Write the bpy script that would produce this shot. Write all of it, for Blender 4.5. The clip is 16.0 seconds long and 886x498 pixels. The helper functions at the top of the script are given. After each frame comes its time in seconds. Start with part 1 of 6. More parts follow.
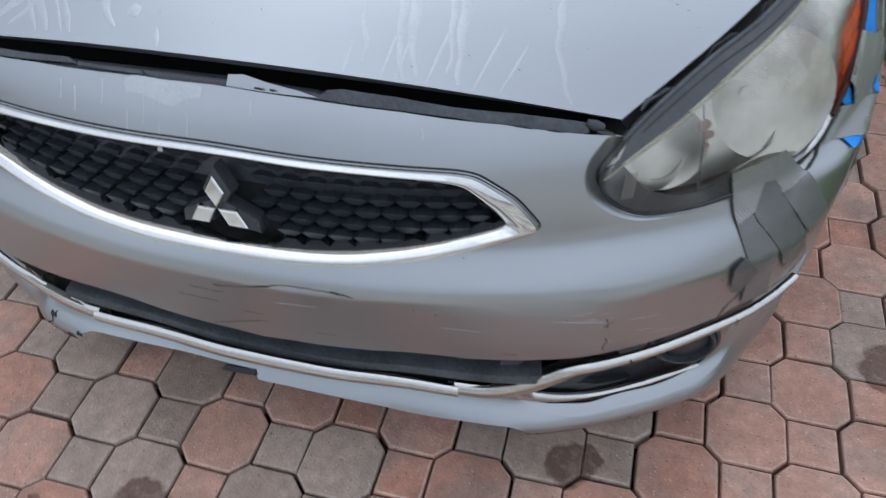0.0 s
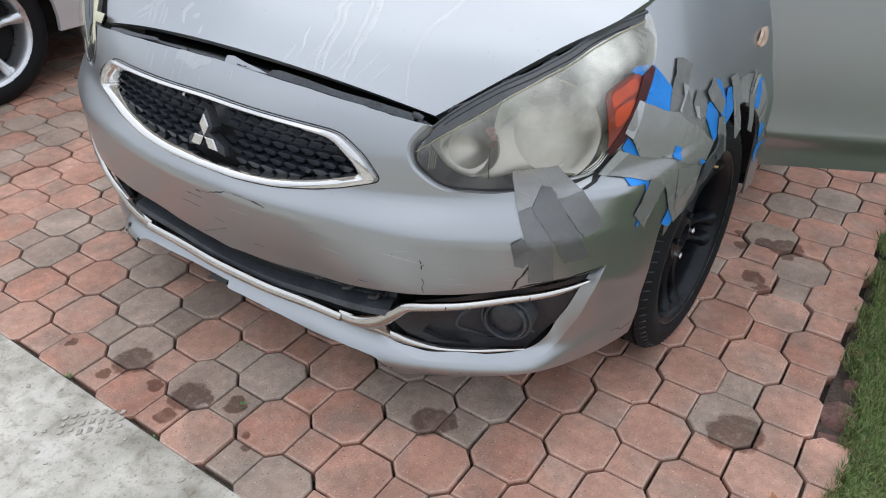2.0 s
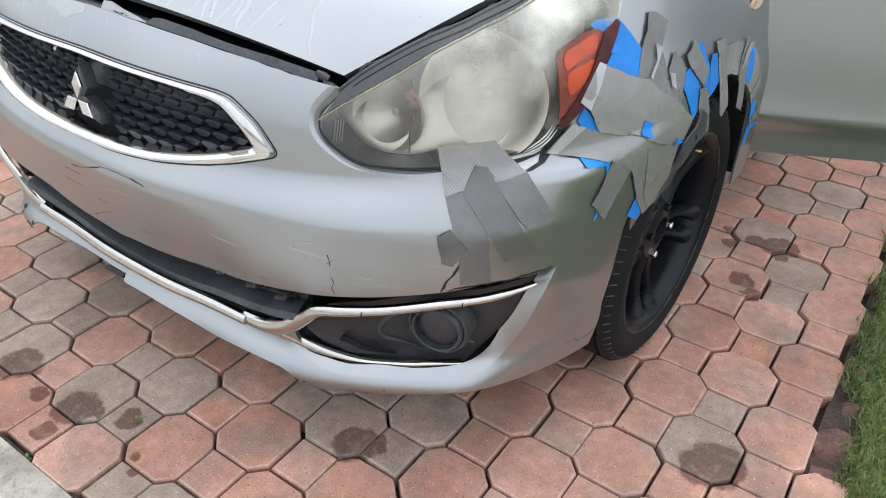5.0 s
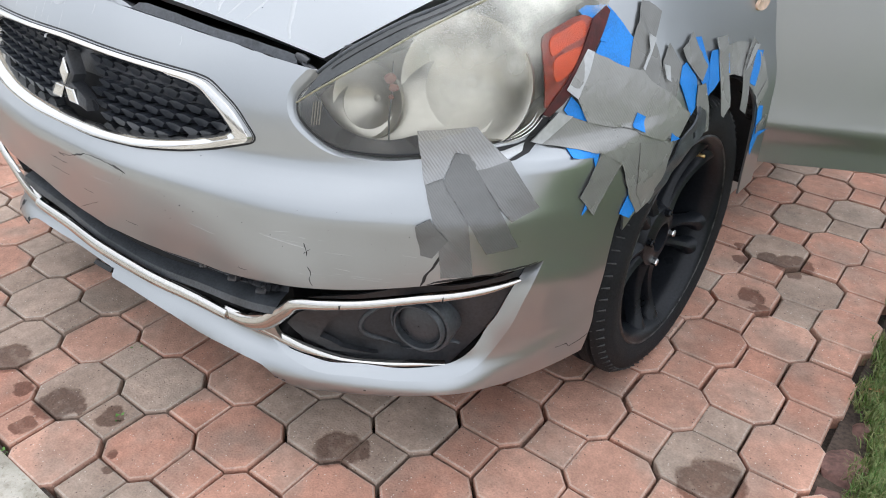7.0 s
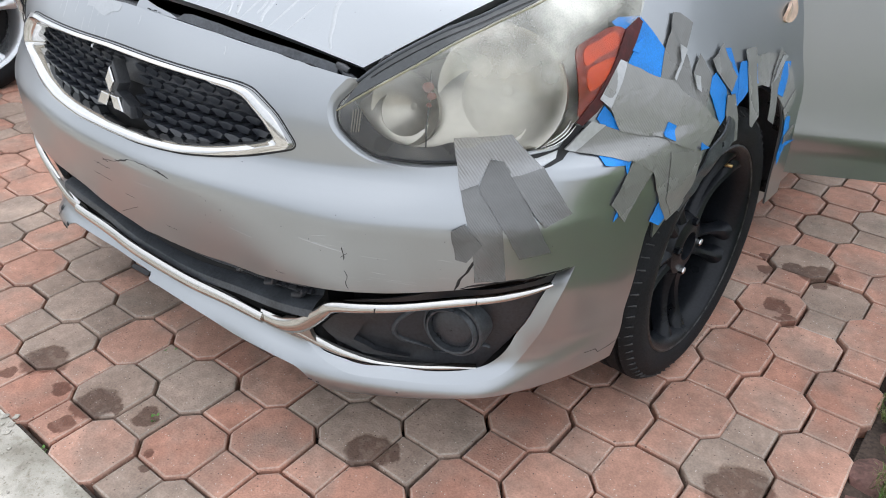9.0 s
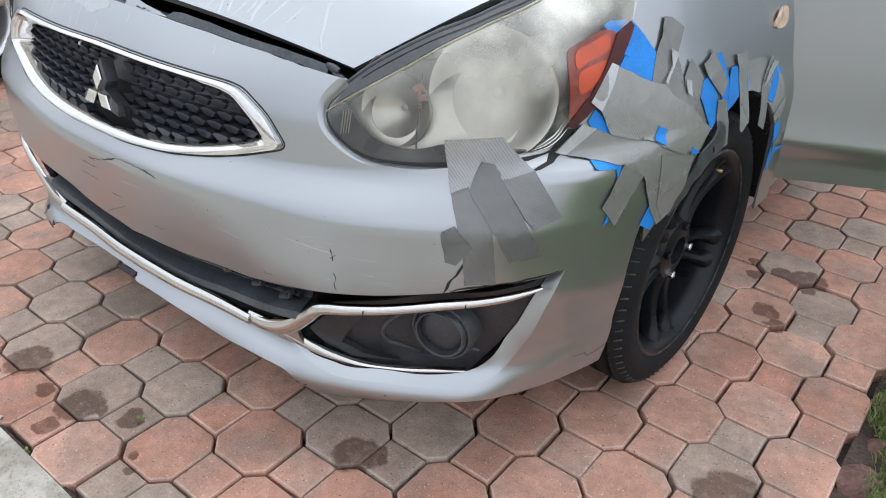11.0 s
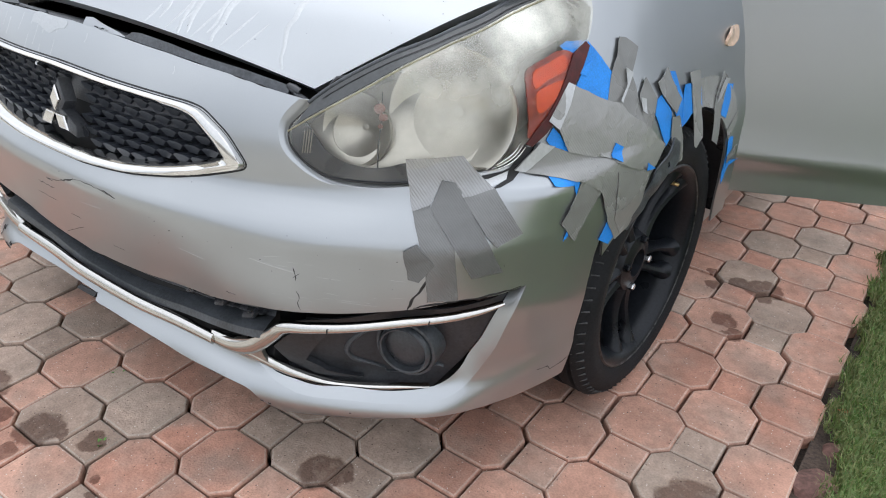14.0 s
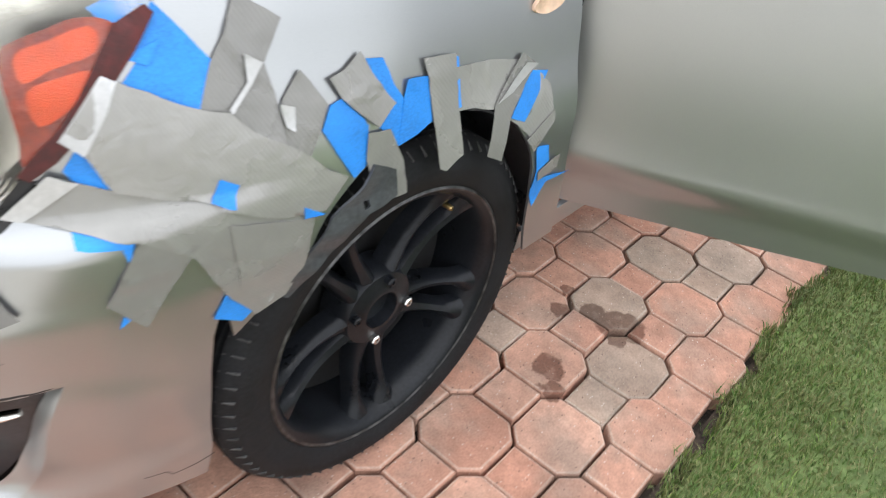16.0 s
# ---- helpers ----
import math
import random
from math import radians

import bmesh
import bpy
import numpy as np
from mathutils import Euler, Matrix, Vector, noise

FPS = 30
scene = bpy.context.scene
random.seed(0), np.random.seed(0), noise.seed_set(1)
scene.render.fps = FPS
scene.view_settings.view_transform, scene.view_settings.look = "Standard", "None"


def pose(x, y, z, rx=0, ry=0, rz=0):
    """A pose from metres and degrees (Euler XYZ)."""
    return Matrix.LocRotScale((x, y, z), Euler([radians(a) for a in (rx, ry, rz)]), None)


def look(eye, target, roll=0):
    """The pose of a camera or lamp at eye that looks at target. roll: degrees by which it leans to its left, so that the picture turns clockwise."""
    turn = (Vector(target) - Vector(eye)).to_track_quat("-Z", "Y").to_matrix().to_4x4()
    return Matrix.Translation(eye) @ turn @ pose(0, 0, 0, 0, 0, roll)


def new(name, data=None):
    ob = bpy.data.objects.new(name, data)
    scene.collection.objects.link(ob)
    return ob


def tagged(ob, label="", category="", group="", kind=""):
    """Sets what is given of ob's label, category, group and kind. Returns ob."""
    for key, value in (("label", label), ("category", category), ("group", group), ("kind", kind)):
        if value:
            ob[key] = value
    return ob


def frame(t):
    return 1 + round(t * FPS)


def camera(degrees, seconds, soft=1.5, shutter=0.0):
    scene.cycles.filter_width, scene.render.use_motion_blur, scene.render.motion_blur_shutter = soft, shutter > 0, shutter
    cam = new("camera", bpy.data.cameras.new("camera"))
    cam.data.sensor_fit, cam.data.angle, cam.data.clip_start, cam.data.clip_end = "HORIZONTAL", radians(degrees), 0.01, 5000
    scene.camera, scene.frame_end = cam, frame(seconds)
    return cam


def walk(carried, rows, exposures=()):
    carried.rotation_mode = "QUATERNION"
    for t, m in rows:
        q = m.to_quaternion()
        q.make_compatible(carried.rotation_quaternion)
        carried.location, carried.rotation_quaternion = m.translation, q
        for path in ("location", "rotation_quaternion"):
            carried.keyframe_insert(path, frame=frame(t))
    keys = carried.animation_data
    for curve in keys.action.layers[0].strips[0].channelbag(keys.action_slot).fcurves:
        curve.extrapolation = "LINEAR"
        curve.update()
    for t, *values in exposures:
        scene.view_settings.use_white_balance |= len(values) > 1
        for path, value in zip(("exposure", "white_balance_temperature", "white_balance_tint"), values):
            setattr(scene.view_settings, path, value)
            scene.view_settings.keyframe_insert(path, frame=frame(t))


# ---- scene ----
import itertools
cam = camera(61.1, 16.0, soft=1.0, shutter=0.28)
PATH = [
    (0, (0.4612, -0.6093, 1.1896), (0.0600, 0.7170, -0.2525), -2.69),
    (0.5, (0.7065, -0.7581, 1.1899), (0.1150, 0.5797, -0.1741), -3.35),
    (1, (0.9108, -0.8622, 1.2145), (0.1526, 0.5052, -0.0326), -2.64),
    (1.5, (1.0489, -0.9170, 1.2035), (0.1846, 0.4530, 0.0305), -0.89),
    (2, (1.1428, -0.8646, 1.2122), (0.1938, 0.4898, 0.0875), -0.42),
    (2.5, (1.2104, -0.7646, 1.1951), (0.2267, 0.5710, 0.0778), -1.25),
    (3, (1.2120, -0.7121, 1.1943), (0.2365, 0.6170, 0.0621), -2.09),
    (3.5, (1.1584, -0.6874, 1.1813), (0.2181, 0.6451, 0.0237), -1.72),
    (4, (1.1109, -0.6858, 1.1511), (0.2049, 0.6569, -0.0221), -0.47),
    (4.5, (1.1148, -0.6569, 1.1120), (0.1958, 0.6871, -0.0494), 0.18),
    (7, (1.1808, -0.5857, 1.0081), (0.1547, 0.7545, -0.0648), 0.67),
    (7.5, (1.1815, -0.5951, 1.0127), (0.1342, 0.7428, -0.0424), 0.52),
    (8, (1.1806, -0.6204, 1.0143), (0.1110, 0.7071, -0.0316), 0.26),
    (10.5, (1.1722, -0.6226, 1.0084), (0.1120, 0.7105, -0.0399), 0.78),
    (11, (1.1734, -0.6176, 1.0090), (0.1221, 0.7286, -0.0316), 1.29),
    (11.5, (1.1763, -0.6193, 1.0121), (0.1301, 0.7497, -0.0036), 1.97),
    (12, (1.1695, -0.6257, 1.0145), (0.1292, 0.7604, 0.0162), 2.48),
    (12.5, (1.1663, -0.6326, 1.0168), (0.1291, 0.7642, 0.0302), 2.67),
    (13, (1.1754, -0.6297, 1.0217), (0.1448, 0.7728, 0.0364), 2.57),
    (13.5, (1.1825, -0.6219, 1.0209), (0.1660, 0.7840, 0.0258), 2.30),
    (14, (1.1814, -0.6179, 1.0228), (0.1903, 0.7930, 0.0094), 1.99),
    (14.5, (1.1845, -0.6106, 1.0189), (0.2339, 0.7998, -0.0331), 2.24),
    (15, (1.1987, -0.5308, 1.0257), (0.3178, 0.8758, -0.0904), 3.79),
    (15.5, (1.2746, -0.2381, 1.0140), (0.4217, 1.1289, -0.1708), 6.03),
    (16, (1.2689, 0.0670, 0.9948), (0.3514, 1.3244, -0.2610), 8.38),
]
walk(cam, [(t, look(eye, target, roll)) for t, eye, target, roll in PATH], exposures=[(0.0, 0.10, 5720, 10), (.5, .26, 6320, 10), (1.0, .33, 6180, 10), (1.5, .33, 6150, 10), (2.5, .36, 6050, 10), (3.5, .45, 6030, 10), (4.0, .46, 6050, 10), (4.5, .62, 6250, 10), (7.0, .76, 6250, 10), (8.0, .70, 6250, 10), (10.5, .63, 6120, 10), (11.0, .63, 6120, 10), (13.0, .63, 6250, 10), (14.5, .70, 6250, 10), (15.0, .78, 6350, 10), (15.5, .97, 6450, 10), (16.0, 1.32, 6600, 10)])

# ---- overcast sky and a weak, wide sun ----
world = bpy.data.worlds.new("overcast_sky")
scene.world = world
world.use_nodes = True
wt = world.node_tree
sky = wt.nodes.new("ShaderNodeTexSky")
sky.sky_type, sky.sun_disc = "NISHITA", False
sky.sun_elevation, sky.sun_rotation = radians(57), radians(-34)
cloud = wt.nodes.new("ShaderNodeTexNoise")
cloud.inputs["Scale"].default_value, cloud.inputs["Detail"].default_value = 2.2, 5
ramp = wt.nodes.new("ShaderNodeValToRGB")
ramp.color_ramp.elements[0].position, ramp.color_ramp.elements[0].color = 0.30, (7.3, 7.55, 8.0, 1)
ramp.color_ramp.elements[1].position, ramp.color_ramp.elements[1].color = 0.75, (11.9, 12.0, 12.2, 1)
coord = wt.nodes.new("ShaderNodeTexCoord")
wt.links.new(coord.outputs["Generated"], cloud.inputs["Vector"])
wt.links.new(cloud.outputs["Fac"], ramp.inputs[0])
veil = wt.nodes.new("ShaderNodeMixRGB")
veil.inputs[0].default_value = 0.86
wt.links.new(sky.outputs[0], veil.inputs[1])
wt.links.new(ramp.outputs[0], veil.inputs[2])
# an overcast sky is about three times as bright overhead as at the horizon
split, rise, shade = wt.nodes.new("ShaderNodeSeparateXYZ"), wt.nodes.new("ShaderNodeMapRange"), wt.nodes.new("ShaderNodeMixRGB")
rise.inputs["To Min"].default_value, rise.inputs["To Max"].default_value = 0.66, 1.22
shade.blend_type, shade.inputs[0].default_value = "MULTIPLY", 1.0
wt.links.new(coord.outputs["Generated"], split.inputs[0])
wt.links.new(split.outputs["Z"], rise.inputs["Value"])
wt.links.new(veil.outputs[0], shade.inputs[1])
wt.links.new(rise.outputs[0], shade.inputs[2])
wt.links.new(shade.outputs[0], wt.nodes["Background"].inputs[0])
wt.nodes["Background"].inputs[1].default_value = 0.114

sun_data = bpy.data.lights.new("sun", "SUN")
sun_data.energy, sun_data.angle, sun_data.color = 0.5, radians(70), (1.0, 0.98, 0.95)
sun = new("sun", sun_data)
sun.matrix_world = look((-2.2, 3.3, 6.0), (0, 0, 0))

# ---- materials ----
def material(name, base, rough=0.5, metal=0.0, var=0.12, grain=60.0, blotch=4.0, bump=0.0, bump_scale=300.0, coat=0.0, tint=None, wear=.12):
    """A surface with a base colour that varies at a coarse and a fine scale, and a fine relief."""
    m = bpy.data.materials.new(name)
    m.use_nodes = True
    t = m.node_tree
    b = t.nodes["Principled BSDF"]
    geo = t.nodes.new("ShaderNodeNewGeometry")
    n1, n2 = t.nodes.new("ShaderNodeTexNoise"), t.nodes.new("ShaderNodeTexNoise")
    n1.inputs["Scale"].default_value, n2.inputs["Scale"].default_value = blotch, grain
    n1.inputs["Detail"].default_value = n2.inputs["Detail"].default_value = 5
    add = t.nodes.new("ShaderNodeMath")
    add.operation = "ADD"
    for n, sock in ((n1, 0), (n2, 1)):
        t.links.new(geo.outputs["Position"], n.inputs["Vector"])
        t.links.new(n.outputs["Fac"], add.inputs[sock])
    r = t.nodes.new("ShaderNodeValToRGB")
    lo = [c * (1 - 2.2 * var) for c in base]
    hi = [min(c * (1 + 2.2 * var), 1) for c in (tint or base)]
    r.color_ramp.elements[0].position, r.color_ramp.elements[1].position = 0.32, 0.68
    r.color_ramp.elements[0].color, r.color_ramp.elements[1].color = (*lo, 1), (*hi, 1)
    half = t.nodes.new("ShaderNodeMath")
    half.operation = "MULTIPLY"
    half.inputs[1].default_value = 0.5
    t.links.new(add.outputs[0], half.inputs[0])
    t.links.new(half.outputs[0], r.inputs[0])
    t.links.new(r.outputs[0], b.inputs["Base Color"])
    rr = t.nodes.new("ShaderNodeMapRange")
    rr.inputs["To Min"].default_value, rr.inputs["To Max"].default_value = max(rough - wear, 0.02), min(rough + wear, 1)
    t.links.new(n1.outputs["Fac"], rr.inputs["Value"])
    t.links.new(rr.outputs[0], b.inputs["Roughness"])
    b.inputs["Metallic"].default_value = metal
    b.inputs["Coat Weight"].default_value, b.inputs["Coat Roughness"].default_value = coat, 0.12
    if bump:
        nb, bp = t.nodes.new("ShaderNodeTexNoise"), t.nodes.new("ShaderNodeBump")
        nb.inputs["Scale"].default_value, nb.inputs["Detail"].default_value = bump_scale, 4
        bp.inputs["Strength"].default_value, bp.inputs["Distance"].default_value = min(bump, 1), 0.002
        t.links.new(geo.outputs["Position"], nb.inputs["Vector"])
        t.links.new(nb.outputs["Fac"], bp.inputs["Height"])
        t.links.new(bp.outputs[0], b.inputs["Normal"])
    return m


def principled(m):
    return m.node_tree.nodes["Principled BSDF"]


silver = material("silver_paint", (.385, .400, .412), .30, .88, .025, 900, 3, 0, 1400, .30, None, .05)
chrome = material("bright_chrome", (.70, .69, .67), .07, 1.0, .03, 200, 12, wear=.03)
trim_chrome = material("worn_chrome", (.58, .565, .535), .13, 1.0, .04, 200, 9, wear=.03)
satin_metal = material("brushed_metal", (.50, .485, .455), .30, 1.0, .06, 300, 14)
black_plastic = material("black_plastic", (.034, .036, .041), .30, 0, .25, 250, 14, .25, 700)
grey_plastic = material("dark_grey_plastic", (.048, .053, .060), .38, 0, .25, 200, 20, .2, 600)
# near-black for deep recesses: their shade is put into the colour
void = material("recess_shade_black", (.006, .006, .007), .8, 0, .2)
rubber = material("tyre_rubber", (.009, .0095, .011), .74, 0, .25, 200, 18, .3, 500)
paler_rubber = material("paler_rubber", (.05, .05, .05), .8, 0, .3, 200, 40)
rim_black = material("satin_black_rim", (.010, .0115, .0145), .30, .1, .25, 200, 12, .1, 700)
bare_lip = material("scuffed_rim_edge", (.07, .07, .072), .4, .7, .5, 90, 40)
duct = material("grey_duct_tape", (.275, .273, .263), .27, .30, .03, 60, 10, .0)
dark_duct = material("dark_grey_duct_tape", (.150, .150, .148), .22, .35, .03, 60, 10, .0)
duct_back = material("pale_tape_edge", (.46, .465, .47), .34, .5, .06, 200, 20)
for dull in (rubber, rim_black):
    principled(dull).inputs["Specular IOR Level"].default_value = .25
blue_tape = material("blue_masking_tape", (.016, .24, .74), .5, 0, .12, 400, 25, .2, 1500)
cream_tape = material("cream_masking_tape", (.62, .58, .42), .6, 0, .08, 300, 20, .2, 1200)
faint_drip = material("faint_drip", (.445, .458, .464), .36, .78, .05, 300, 30)
crack_mat = material("bare_black_crack", (.012, .012, .013), .6, 0, .3)
nut_mat = material("bright_steel", (.75, .75, .74), .2, 1.0, .05)
brass = material("brass_valve", (.55, .40, .18), .3, 1.0, .1)


def concrete_material():
    """Trowelled concrete: warm pale skin, grey wet-looking clouds, scuffs and a fine grain."""
    m = material("stained_concrete", (.66, .62, .55), .85, 0, .06, 350, 2.2, .35, 420)
    t = m.node_tree
    geo = t.nodes.new("ShaderNodeNewGeometry")
    last = principled(m).inputs["Base Color"].links[0].from_socket
    for scale, low, high, colour, warp in ((2.6, .44, .62, (.60, .59, .56, 1), .6), (6.5, .46, .66, (.70, .69, .66, 1), .5), (19.0, .50, .66, (.74, .73, .70, 1), .5), (60.0, .54, .68, (.78, .76, .73, 1), .2), (160.0, .60, .68, (.66, .64, .60, 1), 0)):
        n, r, mul = t.nodes.new("ShaderNodeTexNoise"), t.nodes.new("ShaderNodeMapRange"), t.nodes.new("ShaderNodeMixRGB")
        n.inputs["Scale"].default_value, n.inputs["Detail"].default_value, n.inputs["Distortion"].default_value = scale, 7, warp
        r.inputs["From Min"].default_value, r.inputs["From Max"].default_value = low, high
        mul.blend_type, mul.inputs[2].default_value = "MULTIPLY", colour
        t.links.new(geo.outputs["Position"], n.inputs["Vector"])
        t.links.new(n.outputs["Fac"], r.inputs["Value"])
        t.links.new(r.outputs[0], mul.inputs[0])
        t.links.new(last, mul.inputs[1])
        last = mul.outputs[0]
    t.links.new(last, principled(m).inputs["Base Color"])
    return m


concrete = concrete_material()
dirt_mat = material("pale_dirt", (.42, .39, .335), .9, 0, .2, 300, 30)
insert_mat = material("fog_insert_plastic", (.022, .024, .028), .42, 0, .3, 200, 16, .2, 600)
grille_plastic = material("grille_plastic", (.030, .034, .042), .36, 0, .2, 250, 14, .1, 700)
soil = material("dark_soil", (.060, .042, .032), .95, 0, .4, 120, 14, .9, 200)
sand = material("joint_sand", (.045, .034, .027), .95, 0, .4, 200, 9, .6, 400)
verge = material("far_lawn", (.125, .178, .058), .9, 0, .3, 60, 3, .8, 90)
leaf_mat = material("dry_leaf", (.34, .14, .06), .7, 0, .3, 200, 60)
sprout_mat = material("weed_green", (.10, .22, .04), .6, 0, .2, 200, 60)
far_silver = material("white_car_paint", (.62, .63, .64), .3, .3, .05, 300, 3, 0, 300, .4)
alloy = material("silver_alloy", (.60, .61, .62), .28, .85, .06, 200, 10)
glass_dark = material("dark_window_glass", (.012, .014, .016), .05, 0, .1)
stone_mat = material("brown_stone", (.16, .085, .07), .85, 0, .25, 120, 20, .5, 200)

# the weave of the tape: fine crossing ribs in relief
def add_weave(m, scale, strength=.32, share=.10):
    t = m.node_tree
    geo = t.nodes.new("ShaderNodeNewGeometry")
    wave = t.nodes.new("ShaderNodeTexWave")
    wave.bands_direction, wave.inputs["Scale"].default_value = "DIAGONAL", scale
    noise_node = t.nodes.new("ShaderNodeTexNoise")
    noise_node.inputs["Scale"].default_value, noise_node.inputs["Distortion"].default_value = 34, 1.2
    mix = t.nodes.new("ShaderNodeMath")
    mix.operation, mix.inputs[2].default_value = "MULTIPLY_ADD", .5
    bp = t.nodes.new("ShaderNodeBump")
    bp.inputs["Strength"].default_value, bp.inputs["Distance"].default_value = strength, 0.0035
    t.links.new(geo.outputs["Position"], wave.inputs["Vector"])
    t.links.new(geo.outputs["Position"], noise_node.inputs["Vector"])
    t.links.new(wave.outputs["Fac"], mix.inputs[0])
    mix.inputs[1].default_value = share
    t.links.new(noise_node.outputs["Fac"], mix.inputs[2])
    t.links.new(mix.outputs[0], bp.inputs["Height"])
    t.links.new(bp.outputs[0], principled(m).inputs["Normal"])


def vary(m, low, high):
    """Each strip has its own tone."""
    t = m.node_tree
    info, r, mul = t.nodes.new("ShaderNodeObjectInfo"), t.nodes.new("ShaderNodeMapRange"), t.nodes.new("ShaderNodeMixRGB")
    r.inputs["To Min"].default_value, r.inputs["To Max"].default_value = low, high
    mul.blend_type, mul.inputs[0].default_value = "MULTIPLY", 1
    base = principled(m).inputs["Base Color"]
    t.links.new(info.outputs["Random"], r.inputs["Value"])
    t.links.new(base.links[0].from_socket, mul.inputs[1])
    t.links.new(r.outputs[0], mul.inputs[2])
    t.links.new(mul.outputs[0], base)


ribbed_duct = material("ribbed_silver_duct_tape", (.30, .30, .30), .20, .45, .03, 60, 10, .0)
add_weave(ribbed_duct, 95, .42, .22)
add_weave(duct, 115)
vary(duct, .74, 1.20)
add_weave(dark_duct, 115)
vary(dark_duct, .85, 1.25)
vary(blue_tape, .8, 1.15)

# hazed headlight plastic: part clear, part milky
lens_mat = material("hazed_lens_plastic", (.74, .725, .64), .12, 0, .10, 40, 9, .55, 420, .8)
def make_hazy(m, clear, wet):
    """Plastic part clear, part milky and misted; sky glare is painted in as haze at the top and round the given spots.
    """
    t = m.node_tree
    b = principled(m)
    out = t.nodes["Material Output"]
    geo, n, drops = t.nodes.new("ShaderNodeNewGeometry"), t.nodes.new("ShaderNodeTexNoise"), t.nodes.new("ShaderNodeTexVoronoi")
    n.inputs["Scale"].default_value, n.inputs["Detail"].default_value = 14, 5
    drops.inputs["Scale"].default_value, drops.feature = 560, "SMOOTH_F1"
    for k in (n, drops):
        t.links.new(geo.outputs["Position"], k.inputs["Vector"])

    def value(op, a, c, clamp=False):
        k = t.nodes.new("ShaderNodeMath")
        k.operation, k.use_clamp = op, clamp
        for i, x in enumerate((a, c)):
            if isinstance(x, (int, float)):
                k.inputs[i].default_value = x
            else:
                t.links.new(x, k.inputs[i])
        return k.outputs[0]

    def ranged(x, lo, hi, to_lo, to_hi):
        k = t.nodes.new("ShaderNodeMapRange")
        k.interpolation_type = "SMOOTHSTEP"
        k.inputs["From Min"].default_value, k.inputs["From Max"].default_value, k.inputs["To Min"].default_value, k.inputs["To Max"].default_value = lo, hi, to_lo, to_hi
        t.links.new(x, k.inputs["Value"])
        return k.outputs[0]
    part_z = t.nodes.new("ShaderNodeSeparateXYZ")
    t.links.new(geo.outputs["Position"], part_z.inputs[0])
    haze = value("ADD", ranged(n.outputs["Fac"], .3, .7, -.12, .12), ranged(part_z.outputs["Z"], .60, .775, 1 - clear - .24, 1 - clear + .16))
    mist_glare = ranged(part_z.outputs["Z"], .690, .745, 0, .35)
    for x, y, z, r, w in wet:
        far = t.nodes.new("ShaderNodeVectorMath")
        far.operation = "DISTANCE"
        far.inputs[1].default_value = (x, y, z)
        t.links.new(geo.outputs["Position"], far.inputs[0])
        glare_spot = ranged(value("ADD", far.outputs["Value"], ranged(n.outputs["Fac"], .3, .7, -.012, .012)), r, r * .35, 0, w)
        haze = value("ADD", haze, glare_spot)
        mist_glare = value("ADD", mist_glare, glare_spot)
    mist_glare = value("MINIMUM", value("MAXIMUM", mist_glare, 0), .6)
    haze = value("SUBTRACT", haze, value("MULTIPLY", mist_glare, ranged(drops.outputs["Distance"], .15, .6, .16, -.04)))
    bead = t.nodes.new("ShaderNodeBump")
    bead.invert = True
    bead.inputs["Distance"].default_value = .0012
    t.links.new(drops.outputs["Distance"], bead.inputs["Height"])
    t.links.new(mist_glare, bead.inputs["Strength"])
    bumps = [k for k in t.nodes if k.bl_idname == "ShaderNodeBump" and k is not bead]
    t.links.new(bumps[0].outputs[0], bead.inputs["Normal"])
    t.links.new(bead.outputs[0], b.inputs["Normal"])
    see, mix = t.nodes.new("ShaderNodeBsdfTransparent"), t.nodes.new("ShaderNodeMixShader")
    see.inputs[0].default_value = (.985, .975, .94, 1)
    t.links.new(value("SUBTRACT", 1, haze, True), mix.inputs[0])
    t.links.new(b.outputs[0], mix.inputs[1])
    t.links.new(see.outputs[0], mix.inputs[2])
    shine, skin_mix = t.nodes.new("ShaderNodeBsdfGlossy"), t.nodes.new("ShaderNodeMixShader")
    shine.inputs["Roughness"].default_value = .06
    t.links.new(bead.outputs[0], shine.inputs["Normal"])
    skin_mix.inputs[0].default_value = .045
    t.links.new(mix.outputs[0], skin_mix.inputs[1])
    t.links.new(shine.outputs[0], skin_mix.inputs[2])
    t.links.new(skin_mix.outputs[0], out.inputs[0])


# spots of painted glare over the misted lens; the negative one keeps the amber clear
make_hazy(lens_mat, .76, [(.670, .305, .776, .058, .46), (.664, .268, .757, .055, .36), (.674, .238, .719, .036, .26), (.680, .220, .690, .030, .18), (.613, .188, .741, .030, .10), (.712, .290, .695, .085, -.42)])
ridge_mat = material("yellowed_ridge", (.30, .28, .19), .2, 0, .2, 300, 30, .3, 500)
bowl_mat = material("silvered_reflector", (.47, .455, .415), .33, .92, .05, 60, 8)
lamp_body = material("grey_lamp_housing", (.30, .285, .25), .40, .55, .08, 60, 10)
brow_mat = material("grey_shade_band", (.050, .053, .054), .20, 0, .10, 220, 14, .02, 500)
amber_mat = material("amber_reflector", (.13, .007, .003), .26, .0, .10, 160, 26, .5, 240, .15, (.26, .030, .010))
orange_mat = material("orange_reflector", (.58, .058, .006), .22, 0, .10, 300, 40, .5, 700, .3)
dark_red = material("deep_red_edge", (.055, .003, .003), .55, 0, .25, 120, 24, .3, 300)

